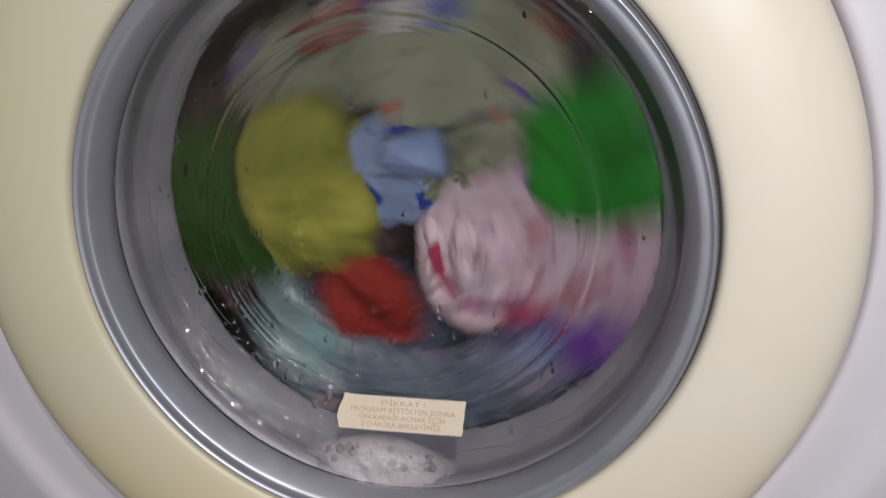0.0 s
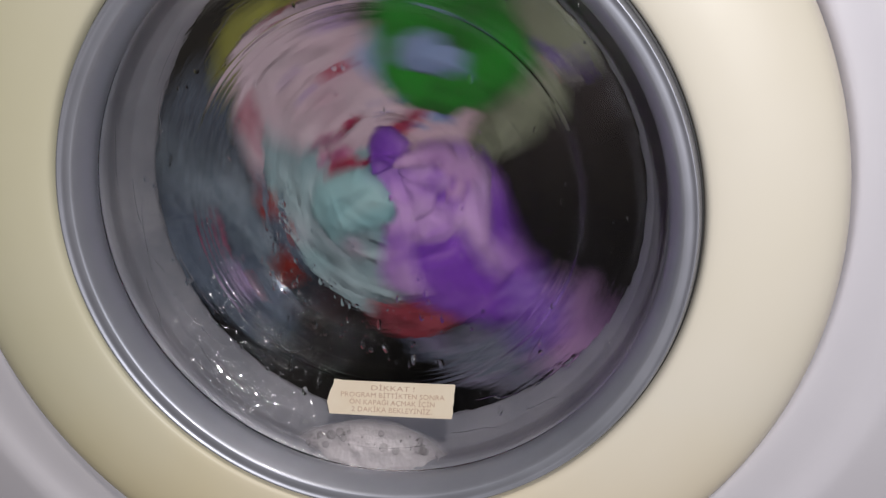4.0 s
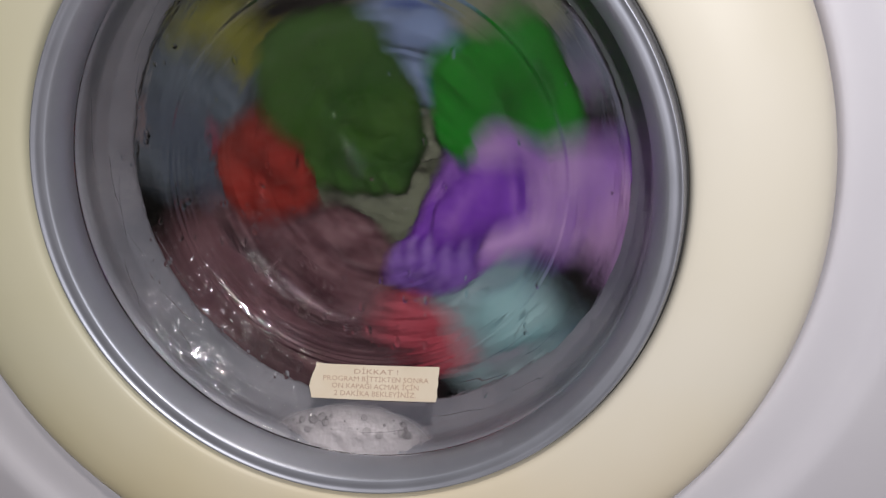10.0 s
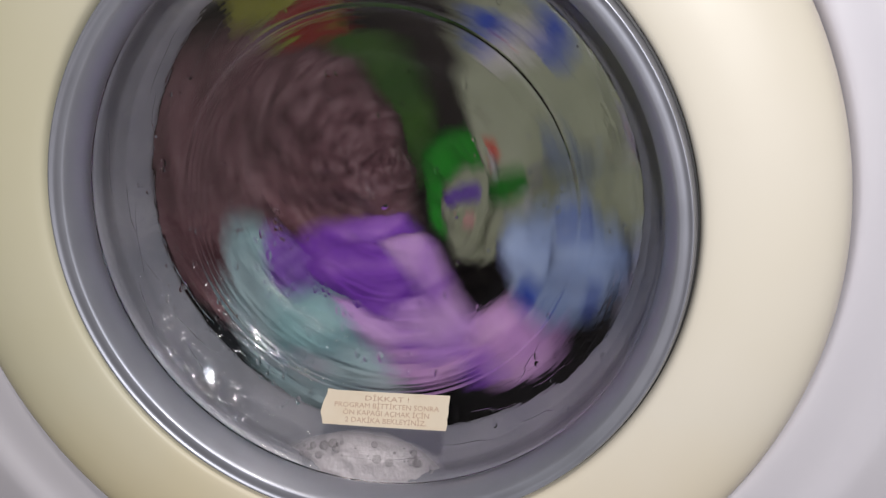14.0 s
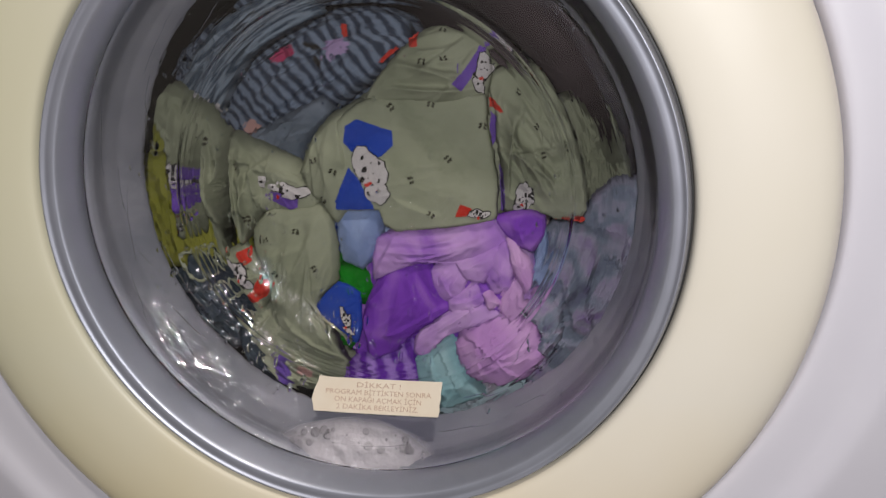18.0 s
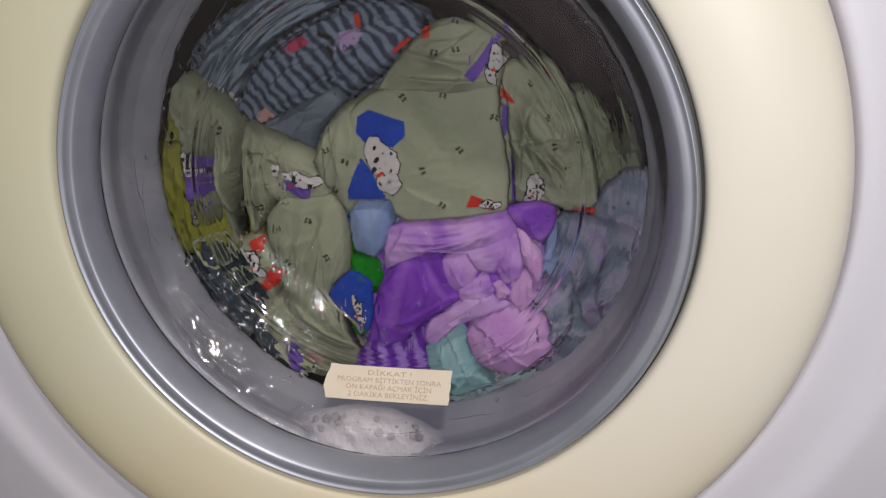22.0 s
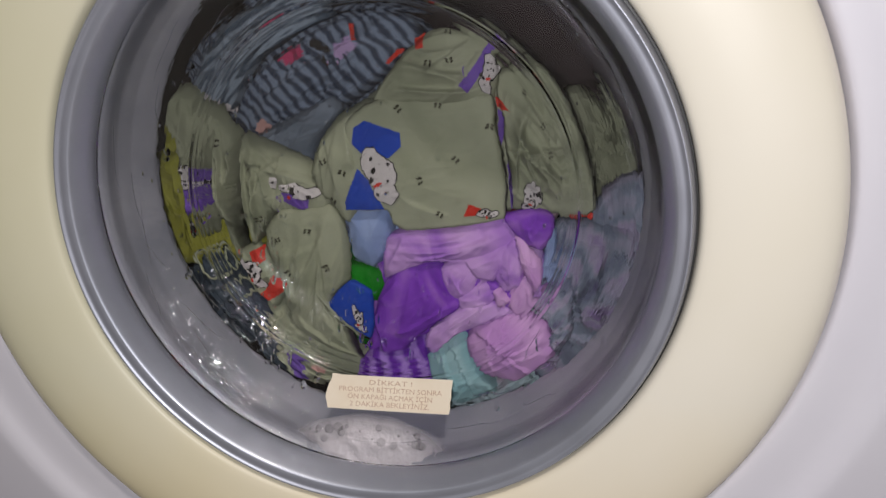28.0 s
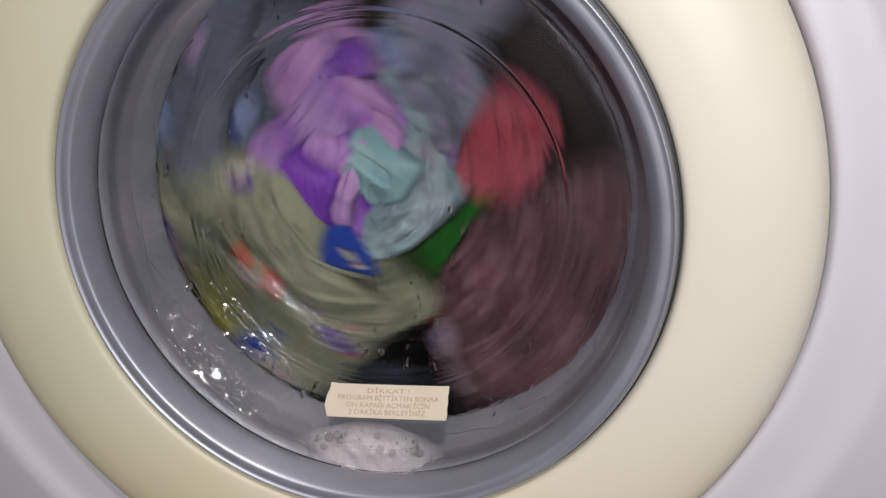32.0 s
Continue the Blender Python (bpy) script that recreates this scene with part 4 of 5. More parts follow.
f = cloth(g, "leg", SAGE, [(-0.0502, 0.1098), (-0.0422, 0.1025), (-0.0327, 0.0902), (-0.0340, 0.0671), (-0.0401, 0.0425), (-0.0354, 0.0159), (-0.0421, 0.0037), (-0.0457, 0.0221), (-0.0460, 0.0501), (-0.0488, 0.0765)], 0.0050, 0.0100, 0.0020, 0.0050, 100,
          [(-0.0471, 0.1055, -0.0417, 0.0425, 0.0020, 0.0070), (-0.0353, 0.0837, -0.0411, 0.0308, 0.0020, 0.0060)])
marks(f, [(-0.0431, 0.0852), (-0.0420, 0.0405)], 11)
f = cloth(g, "leg", SAGE, [(-0.0287, 0.0912), (-0.0145, 0.0854), (0.0136, 0.0730), (0.0268, 0.0526), (0.0176, 0.0436), (-0.0095, 0.0389), (-0.0223, 0.0195), (-0.0284, 0.0155), (-0.0289, 0.0441), (-0.0283, 0.0684)], 0.0005, 0.0100, 0.0030, 0.0034, 100,
          [(-0.0245, 0.0811, -0.0288, 0.0288, 0.0025, 0.0060), (-0.0151, 0.0811, -0.0191, 0.0366, 0.0025, 0.0050), (-0.0218, 0.0865, 0.0194, 0.0592, 0.0020, 0.0030)])
marks(f, [(-0.0154, 0.0385), (-0.0204, 0.0702)], 12)
f = cloth(g, "flap", SAGE, [(-0.0172, 0.0634), (-0.0143, 0.0728), (-0.0020, 0.0756), (0.0152, 0.0659), (0.0298, 0.0517), (0.0268, 0.0444), (0.0116, 0.0421), (-0.0082, 0.0464)], -0.0085, 0.0060, 0.0020, 0.0006, -25)
outlined(f, "purple_patch", P_PURPLE, [(-0.0130, 0.0714), (-0.0030, 0.0735), (-0.0003, 0.0659), (-0.0059, 0.0634), (-0.0133, 0.0641)])
outlined(f, "purple_patch", P_PURPLE, [(-0.0069, 0.0560), (0.0058, 0.0553), (0.0172, 0.0517), (0.0158, 0.0458), (0.0119, 0.0443), (0.0013, 0.0494)])
spotted_print(f, 0.0055, 0.0590, 0.0070, 0.0211, 66, 23)
f = cloth(g, "side", SAGE, [(-0.0382, 0.0129), (-0.0237, 0.0202), (-0.0114, 0.0071), (-0.0076, -0.0116), (-0.0157, -0.0254), (-0.0245, -0.0190), (-0.0328, -0.0046)], -0.0035, 0.0080, 0.0030, 0.0012, -50)
outlined(f, "red_patch", P_RED, [(-0.0284, 0.0146), (-0.0193, 0.0179), (-0.0173, 0.0101), (-0.0250, 0.0052)])
outlined(f, "red_patch", P_RED, [(-0.0142, -0.0017), (-0.0081, -0.0036), (-0.0098, -0.0137), (-0.0197, -0.0189), (-0.0263, -0.0150), (-0.0184, -0.0099)])
spotted_print(f, -0.0256, 0.0012, 0.0064, 0.0128, 32, 24)
f = cloth(g, "hem", SAGE, [(-0.0131, -0.0371), (0.0141, -0.0453), (0.0447, -0.0567), (0.0397, -0.0776), (0.0101, -0.0818), (-0.0098, -0.0758), (-0.0200, -0.0588)], 0.0020, 0.0080, 0.0030, 0.0020, -30,
          [(-0.0019, -0.0451, 0.0357, -0.0692, 0.0030, 0.0030)])
outlined(f, "purple_patch", P_PURPLE, [(-0.0084, -0.0513), (0.0011, -0.0535), (0.0035, -0.0751), (-0.0048, -0.0755), (-0.0090, -0.0626)])
print_on(f, "peach_patch", P_PEACH, 0.0131, -0.0625, 0.0070, 0.0045, -20, "blob", 1.0)
f = cloth(g, "seat", SAGE, [(-0.0143, 0.0315), (-0.0041, 0.0451), (0.0132, 0.0460), (0.0282, 0.0483), (0.0361, 0.0395), (0.0386, 0.0171), (0.0379, -0.0013), (0.0293, -0.0110), (0.0259, -0.0222), (0.0368, -0.0356), (0.0500, -0.0507), (0.0421, -0.0610), (0.0246, -0.0560), (0.0083, -0.0475), (-0.0035, -0.0339), (-0.0067, -0.0160), (-0.0077, 0.0007), (-0.0140, 0.0170)], -0.0095, 0.0060, 0.0060, 0.0020, 75,
          [(-0.0066, 0.0144, 0.0255, 0.0237, 0.0030, 0.0015), (-0.0005, 0.0203, -0.0019, -0.0151, 0.0030, 0.0026), (0.0025, -0.0271, 0.0403, -0.0553, 0.0030, 0.0030), (0.0205, -0.0224, 0.0396, -0.0462, 0.0030, 0.0022), (0.0045, 0.0355, 0.0276, 0.0424, 0.0030, 0.0012)])
marks(f, [(-0.0048, 0.0256), (0.0019, 0.0056), (0.0270, 0.0100), (0.0153, 0.0319)], 14)
f = cloth(g, "leg_end", SAGE, [(-0.0275, -0.0219), (-0.0140, -0.0240), (-0.0025, -0.0421), (-0.0010, -0.0636), (-0.0162, -0.0599), (-0.0263, -0.0430)], 0.0045, 0.0080, 0.0030, 0.0020, 70)
f = cloth(g, "pocket", P_BLUE, [(0.0244, -0.0155), (0.0400, 0.0010), (0.0534, -0.0060), (0.0537, -0.0276), (0.0503, -0.0406), (0.0404, -0.0329)], -0.0185, 0.0030, 0.0010, 0.0002, 60)
spotted_print(f, 0.0450, -0.0239, 0.0038, 0.0109, 5, 25)
drawstring(g, -0.0590, 0.0000, -0.0000, 0.0140, 0.0085, 3)
drawstring(g, -0.0500, 0.0020, -0.0210, 0.0150, 0.0070, 5)

g = garment("yellow_vest", -0.1361, 0.1240, -0.0364, "olive yellow cotton vest, wet and bunched", "vest")
f = cloth(g, "body", YELLOW, [(-0.0364, 0.0666), (-0.0271, 0.0704), (-0.0226, 0.0480), (-0.0215, 0.0197), (-0.0273, -0.0089), (-0.0357, -0.0159), (-0.0388, 0.0112), (-0.0401, 0.0425)], 0.0235, 0.0110, 0.0030, 0.0030, 95,
          [(-0.0311, 0.0625, -0.0327, -0.0037, 0.0020, 0.0030), (-0.0353, 0.0586, -0.0382, 0.0048, 0.0020, 0.0030)])
f = fold(g, "back", YELLOW, -0.0024, 0.0089, 0.0600, 0.0450, 0, 0.0120, 0.016, 80, 0.009, 22, 2.6, 0.5)

g = garment("striped_sweater", -0.0813, 0.1850, 0.0484, "dark slate and pale grey striped knitted sweater, wet", "sweater")
f = fold(g, "back", STRIPE, 0.0062, 0.0021, 0.0946, 0.0621, 18, 0.0000, 0.018, 25, 0.012, 31, 2.6, 0.5)
f = cloth(g, "body", STRIPE, [(-0.0372, -0.0210), (-0.0281, 0.0040), (0.0005, 0.0267), (0.0328, 0.0447), (0.0667, 0.0558), (0.0861, 0.0497), (0.0920, 0.0328), (0.0733, 0.0141), (0.0460, -0.0074), (0.0215, -0.0218), (-0.0032, -0.0302), (-0.0234, -0.0311)], -0.0485, 0.0120, 0.0050, 0.0022, 28,
          [(-0.0241, -0.0091, 0.0801, 0.0446, 0.0040, 0.0040), (-0.0054, -0.0169, 0.0639, 0.0248, 0.0040, 0.0040), (-0.0253, 0.0094, 0.0360, 0.0395, 0.0030, 0.0030)])
print_on(f, "red_patch", PINK_RED, 0.0118, 0.0257, 0.0102, 0.0035, 25, "blob", 1.0)
print_on(f, "dark_patch", P_BLACK, 0.0304, 0.0300, 0.0083, 0.0029, -30, "blob", 3.0)
print_on(f, "red_patch", P_RED, 0.0506, 0.0390, 0.0019, 0.0051, 15, "blob", 4.0)
print_on(f, "dark_patch", P_BLACK, 0.0345, 0.0194, 0.0019, 0.0051, 25, "blob", 6.0)
print_on(f, "pale_patch", P_LILAC, 0.0460, 0.0295, 0.0096, 0.0077, 30, "blob", 9.0)
f = cloth(g, "sleeve", STRIPE_PALE, [(-0.0565, 0.0022), (-0.0477, 0.0251), (-0.0315, 0.0435), (-0.0063, 0.0554), (0.0277, 0.0632), (0.0410, 0.0541), (0.0178, 0.0417), (-0.0081, 0.0274), (-0.0229, 0.0102), (-0.0325, -0.0115), (-0.0443, -0.0061)], -0.0600, 0.0110, 0.0040, 0.0020, 40,
          [(-0.0470, 0.0042, 0.0039, 0.0483, 0.0030, 0.0040), (-0.0364, -0.0033, 0.0103, 0.0413, 0.0030, 0.0040)])
outlined(f, "white_cuff", P_WHITE, [(-0.0548, 0.0029), (-0.0487, 0.0057), (-0.0427, -0.0010), (-0.0451, -0.0061), (-0.0497, -0.0045)])
outlined(f, "white_cuff", P_WHITE, [(-0.0401, -0.0047), (-0.0356, -0.0011), (-0.0298, -0.0042), (-0.0333, -0.0115), (-0.0394, -0.0099)])
f = cloth(g, "shoulder", STRIPE, [(-0.0259, 0.0503), (-0.0135, 0.0685), (0.0168, 0.0837), (0.0530, 0.0819), (0.0481, 0.0690), (0.0136, 0.0584)], -0.0440, 0.0110, 0.0040, 0.0030, 20)
f = cloth(g, "hem", SLATE_PALE, [(-0.0180, -0.0325), (-0.0087, -0.0221), (0.0127, -0.0107), (0.0373, 0.0002), (0.0430, -0.0084), (0.0284, -0.0255), (0.0185, -0.0447), (-0.0023, -0.0378)], -0.0675, 0.0080, 0.0030, 0.0012, 30,
          [(-0.0089, -0.0288, 0.0359, -0.0058, 0.0030, 0.0025)])
print_on(f, "peach_patch", P_PEACH, -0.0109, -0.0206, 0.0064, 0.0051, 0, "blob", 3.0)

g = garment("light_blue_shirt", -0.0129, 0.1280, -0.0590, "light blue cotton shirt with royal blue prints, wet", "shirt")
f = cloth(g, "body", BLUE, [(-0.0204, 0.0436), (-0.0092, 0.0451), (0.0081, 0.0445), (0.0090, 0.0290), (0.0023, 0.0101), (-0.0050, 0.0030), (-0.0179, 0.0081), (-0.0208, 0.0249)], -0.0305, 0.0070, 0.0080, 0.0005, 70)
f = fold(g, "tail", BLUE, 0.0039, 0.0057, 0.0380, 0.0340, 0, 0.0000, 0.016, 40, 0.0075, 42, 2.6, 0.5)
print_on(f, "blue_patch", P_BLUE, -0.0183, 0.0199, 0.0070, 0.0096, 10, "rect", 1.0)
print_on(f, "blue_patch", P_BLUE, 0.0186, -0.0130, 0.0084, 0.0074, 30, "rect", 3.0)
print_on(f, "blue_patch", P_BLUE, 0.0264, 0.0223, 0.0077, 0.0059, 0, "blob", 5.0)

g = garment("green_t_shirt", -0.0200, 0.1220, -0.0858, "bright green cotton t-shirt, wet and bunched", "t-shirt")
f = fold(g, "body", GREEN, 0.0036, 0.0059, 0.0425, 0.0432, 0, 0.0000, 0.014, 50, 0.007, 51, 3.0, 0.5)
f = cloth(g, "sleeve", GREEN, [(-0.0133, 0.0334), (0.0017, 0.0329), (0.0094, 0.0183), (0.0062, 0.0071), (-0.0073, 0.0091), (-0.0132, 0.0189)], -0.0235, 0.0100, 0.0040, 0.0010, -30,
          [(-0.0099, 0.0288, 0.0056, 0.0135, 0.0020, 0.0020)])

g = garment("bottle_green_shorts", -0.0273, 0.1900, -0.0500, "bottle green cotton shorts, wet", "shorts")
f = fold(g, "body", GREEN_DARK, 0.0039, 0.0048, 0.0599, 0.0503, 0, 0.0000, 0.016, 30, 0.009, 61, 2.6, 0.5)

g = garment("violet_dress", 0.0301, 0.1000, -0.0696, "violet and lilac tie-dyed cotton dress, crumpled and wet", "dress")
f = cloth(g, "inner_fold", PURPLE_LIGHT, [(-0.0036, 0.0166), (0.0170, 0.0283), (0.0382, 0.0360), (0.0570, 0.0289), (0.0611, -0.0001), (0.0457, -0.0176), (0.0074, -0.0245), (-0.0095, -0.0107)], -0.0020, 0.0080, 0.0020, 0.0016, 40)
f = cloth(g, "underskirt", PURPLE, [(-0.0505, 0.0246), (-0.0052, 0.0367), (0.0445, 0.0409), (0.0581, 0.0226), (0.0541, -0.0119), (0.0356, -0.0285), (0.0016, -0.0421), (-0.0188, -0.0642), (-0.0585, -0.0662), (-0.0590, -0.0279)], 0.0100, 0.0120, 0.0040, 0.0020, 40)
f = cloth(g, "bodice", PURPLE_LIGHT, [(-0.0376, 0.0362), (-0.0278, 0.0415), (0.0060, 0.0434), (0.0343, 0.0522), (0.0444, 0.0463), (0.0419, 0.0282), (0.0138, 0.0229), (-0.0112, 0.0209), (-0.0279, 0.0156), (-0.0402, 0.0057), (-0.0418, 0.0210)], -0.0085, 0.0040, 0.0040, 0.0014, 12,
          [(-0.0327, 0.0258, 0.0370, 0.0386, 0.0030, 0.0038), (-0.0248, 0.0334, 0.0111, 0.0390, 0.0025, 0.0022), (-0.0373, 0.0135, -0.0246, 0.0364, 0.0025, 0.0028)])
f = cloth(g, "skirt", PURPLE, [(-0.0493, -0.0212), (-0.0455, -0.0036), (-0.0377, 0.0099), (-0.0250, 0.0223), (-0.0035, 0.0220), (0.0084, 0.0041), (0.0079, -0.0067), (-0.0104, -0.0206), (-0.0264, -0.0374), (-0.0443, -0.0439)], -0.0105, 0.0045, 0.0040, 0.0006, 60,
          [(-0.0173, 0.0187, -0.0130, -0.0042, 0.0020, 0.0012), (-0.0325, -0.0287, 0.0066, -0.0036, 0.0030, 0.0020), (-0.0449, -0.0051, -0.0332, 0.0107, 0.0020, 0.0016)])
f = cloth(g, "hem", PURPLE_RIB, [(-0.0678, -0.0636), (-0.0626, -0.0505), (-0.0469, -0.0413), (-0.0156, -0.0318), (-0.0128, -0.0608), (-0.0302, -0.0768), (-0.0622, -0.0808)], 0.0000, 0.0080, 0.0030, 0.0012, 20,
          [(-0.0551, -0.0459, -0.0252, -0.0614, 0.0030, 0.0030)])
f = cloth(g, "sleeve", PURPLE, [(0.0335, 0.0521), (0.0530, 0.0571), (0.0642, 0.0530), (0.0647, 0.0425), (0.0572, 0.0310), (0.0445, 0.0366)], -0.0130, 0.0040, 0.0030, 0.0005, 60,
          [(0.0462, 0.0522, 0.0543, 0.0353, 0.0020, 0.0014)])
f = cloth(g, "ruffle", PURPLE_LIGHT, [(-0.0053, 0.0186), (0.0107, 0.0256), (0.0210, 0.0199), (0.0161, 0.0047), (0.0100, -0.0039), (-0.0007, -0.0012)], -0.0115, 0.0040, 0.0010, 0.0006, 60,
          [(0.0013, 0.0149, 0.0095, 0.0018, 0.0020, 0.0020)])
f = cloth(g, "ruffle", PURPLE_LIGHT, [(0.0110, 0.0236), (0.0357, 0.0350), (0.0402, 0.0286), (0.0280, 0.0113), (0.0168, 0.0126)], -0.0140, 0.0040, 0.0010, 0.0003, 30,
          [(0.0160, 0.0181, 0.0338, 0.0295, 0.0020, 0.0014)])
f = cloth(g, "ruffle", PURPLE, [(0.0119, 0.0102), (0.0277, 0.0166), (0.0465, 0.0024), (0.0445, -0.0103), (0.0297, -0.0061)], -0.0080, 0.0060, 0.0020, 0.0006, -30)
f = cloth(g, "ruffle", PURPLE_LIGHT, [(0.0291, 0.0260), (0.0405, 0.0385), (0.0475, 0.0205), (0.0452, 0.0078), (0.0353, 0.0030), (0.0280, 0.0134)], -0.0135, 0.0040, 0.0010, 0.0004, 100,
          [(0.0362, 0.0312, 0.0383, 0.0091, 0.0020, 0.0016)])
f = cloth(g, "ruffle", LILAC, [(0.0407, 0.0405), (0.0467, 0.0398), (0.0566, 0.0256), (0.0604, 0.0088), (0.0555, 0.0035), (0.0475, 0.0152)], -0.0150, 0.0035, 0.0020, 0.0004, -60,
          [(0.0433, 0.0383, 0.0570, 0.0065, 0.0020, 0.0018)])
f = cloth(g, "ruffle", PURPLE_LIGHT, [(-0.0121, -0.0225), (0.0033, -0.0101), (0.0181, -0.0004), (0.0314, -0.0031), (0.0397, -0.0090), (0.0253, -0.0164), (0.0054, -0.0250), (-0.0110, -0.0411), (-0.0167, -0.0364)], -0.0110, 0.0040, 0.0030, 0.0008, 25,
          [(-0.0103, -0.0301, 0.0271, -0.0051, 0.0030, 0.0030), (-0.0021, -0.0158, 0.0201, -0.0034, 0.0020, 0.0016)])
f = cloth(g, "ruffle", PURPLE_LIGHT, [(0.0052, -0.0006), (0.0250, 0.0120), (0.0323, 0.0017), (0.0243, -0.0070), (0.0090, -0.0114)], -0.0123, 0.0040, 0.0010, 0.0005, 20,
          [(0.0094, -0.0036, 0.0275, 0.0046, 0.0020, 0.0018)])
f = cloth(g, "ruffle", LILAC, [(0.0403, 0.0102), (0.0515, 0.0179), (0.0559, -0.0044), (0.0460, -0.0147), (0.0370, -0.0065)], -0.0125, 0.0040, 0.0010, 0.0005, 70)
f = cloth(g, "ruffle", LILAC, [(0.0264, 0.0060), (0.0334, 0.0077), (0.0394, -0.0019), (0.0316, -0.0068)], -0.0125, 0.0050, 0.0020, 0.0003, -40)

g = garment("lilac_blouse", 0.0632, 0.1050, -0.1170, "pink lilac cotton blouse, wet and crumpled", "blouse")
f = fold(g, "back", LILAC, 0.0138, 0.0146, 0.0316, 0.0295, 0, 0.0200, 0.014, 90, 0.008, 82, 2.6, 0.5)
f = cloth(g, "body", LILAC, [(-0.0231, 0.0156), (-0.0189, 0.0270), (-0.0078, 0.0344), (0.0114, 0.0377), (0.0267, 0.0302), (0.0335, 0.0109), (0.0227, -0.0033), (0.0067, -0.0114), (-0.0108, -0.0082), (-0.0207, 0.0020)], -0.0110, 0.0060, 0.0070, 0.0012, 40,
          [(0.0014, 0.0332, 0.0030, 0.0127, 0.0025, 0.0022), (0.0030, 0.0127, 0.0252, 0.0255, 0.0025, 0.0022), (0.0030, 0.0127, 0.0177, -0.0027, 0.0025, 0.0022), (0.0030, 0.0127, -0.0150, -0.0010, 0.0025, 0.0022), (0.0030, 0.0127, -0.0161, 0.0239, 0.0025, 0.0022), (-0.0066, 0.0282, -0.0076, 0.0001, 0.0020, 0.0016)])

g = garment("aqua_blanket", 0.0497, 0.1260, -0.1286, "pale aqua printed cotton baby blanket, wet", "blanket")
f = cloth(g, "hem", AQUA_PRINT, [(-0.0822, -0.0142), (-0.0334, -0.0117), (0.0136, -0.0093), (0.0441, 0.0007), (0.0626, -0.0068), (0.0244, -0.0395), (-0.0358, -0.0525), (-0.0844, -0.0394)], -0.0065, 0.0100, 0.0030, 0.0020, 10)
f = cloth(g, "corner", AQUA, [(-0.0387, 0.0139), (-0.0273, 0.0260), (-0.0127, 0.0338), (-0.0012, 0.0278), (0.0030, -0.0008), (0.0086, -0.0115), (-0.0154, -0.0223), (-0.0343, -0.0156)], -0.0230, 0.0090, 0.0040, 0.0010, 60,
          [(-0.0285, 0.0185, -0.0148, -0.0102, 0.0030, 0.0030)])
f = fold(g, "body", AQUA_PRINT, 0.0018, 0.0081, 0.0595, 0.0349, 20, 0.0000, 0.016, 30, 0.009, 92, 3.0, 0.6)

g = garment("patchwork_scarf", 0.1151, 0.1200, -0.0756, "faded blue, grey and lilac patchwork cotton scarf, wet", "scarf")
f = fold(g, "end", MIXED, 0.0263, 0.0389, 0.0281, 0.0369, 0, 0.0050, 0.014, 95, 0.009, 102, 2.6, 0.6)
f = cloth(g, "body", MIXED, [(-0.0330, 0.0368), (-0.0168, 0.0481), (0.0071, 0.0501), (0.0242, 0.0412), (0.0231, 0.0114), (0.0136, -0.0224), (-0.0064, -0.0502), (-0.0249, -0.0630), (-0.0361, -0.0550), (-0.0245, -0.0255), (-0.0370, -0.0058), (-0.0294, 0.0179)], -0.0025, 0.0110, 0.0050, 0.0030, 60,
          [(-0.0203, 0.0444, -0.0284, -0.0379, 0.0030, 0.0040), (-0.0065, 0.0408, -0.0118, -0.0372, 0.0030, 0.0040), (0.0072, 0.0447, 0.0043, -0.0204, 0.0030, 0.0040)])
f = cloth(g, "edge", BLUE, [(-0.0266, 0.0437), (-0.0191, 0.0475), (-0.0151, 0.0329), (-0.0179, 0.0141), (-0.0257, 0.0101), (-0.0290, 0.0215)], -0.0165, 0.0070, 0.0030, 0.0008, 90)
f = cloth(g, "end", MIXED, [(-0.0324, -0.0007), (-0.0199, 0.0111), (-0.0096, 0.0000), (-0.0096, -0.0234), (-0.0222, -0.0441), (-0.0312, -0.0364), (-0.0219, -0.0160)], -0.0175, 0.0080, 0.0030, 0.0020, 60,
          [(-0.0271, -0.0006, -0.0185, -0.0318, 0.0020, 0.0030)])

g = garment("slate_socks", -0.1198, 0.1200, -0.1224, "dark slate cotton sock pair, rolled and wet", "socks")
f = cloth(g, "sock", NAVY, [(-0.0203, 0.0683), (-0.0040, 0.0603), (0.0123, 0.0355), (0.0213, 0.0098), (0.0073, 0.0004), (-0.0116, 0.0173), (-0.0246, 0.0430)], -0.0030, 0.0110, 0.0040, 0.0030, -50,
          [(-0.0133, 0.0602, 0.0128, 0.0095, 0.0030, 0.0040)])
f = cloth(g, "sock", NAVY, [(0.0129, 0.0211), (0.0295, 0.0217), (0.0434, 0.0007), (0.0491, -0.0212), (0.0322, -0.0221), (0.0176, -0.0049)], -0.0100, 0.0100, 0.0040, 0.0020, -50,
          [(0.0165, 0.0169, 0.0412, -0.0171, 0.0030, 0.0030)])
f = fold(g, "cuff", NAVY, -0.0231, 0.0261, 0.0248, 0.0317, 35, 0.0100, 0.014, 50, 0.009, 112, 2.6, 0.6)

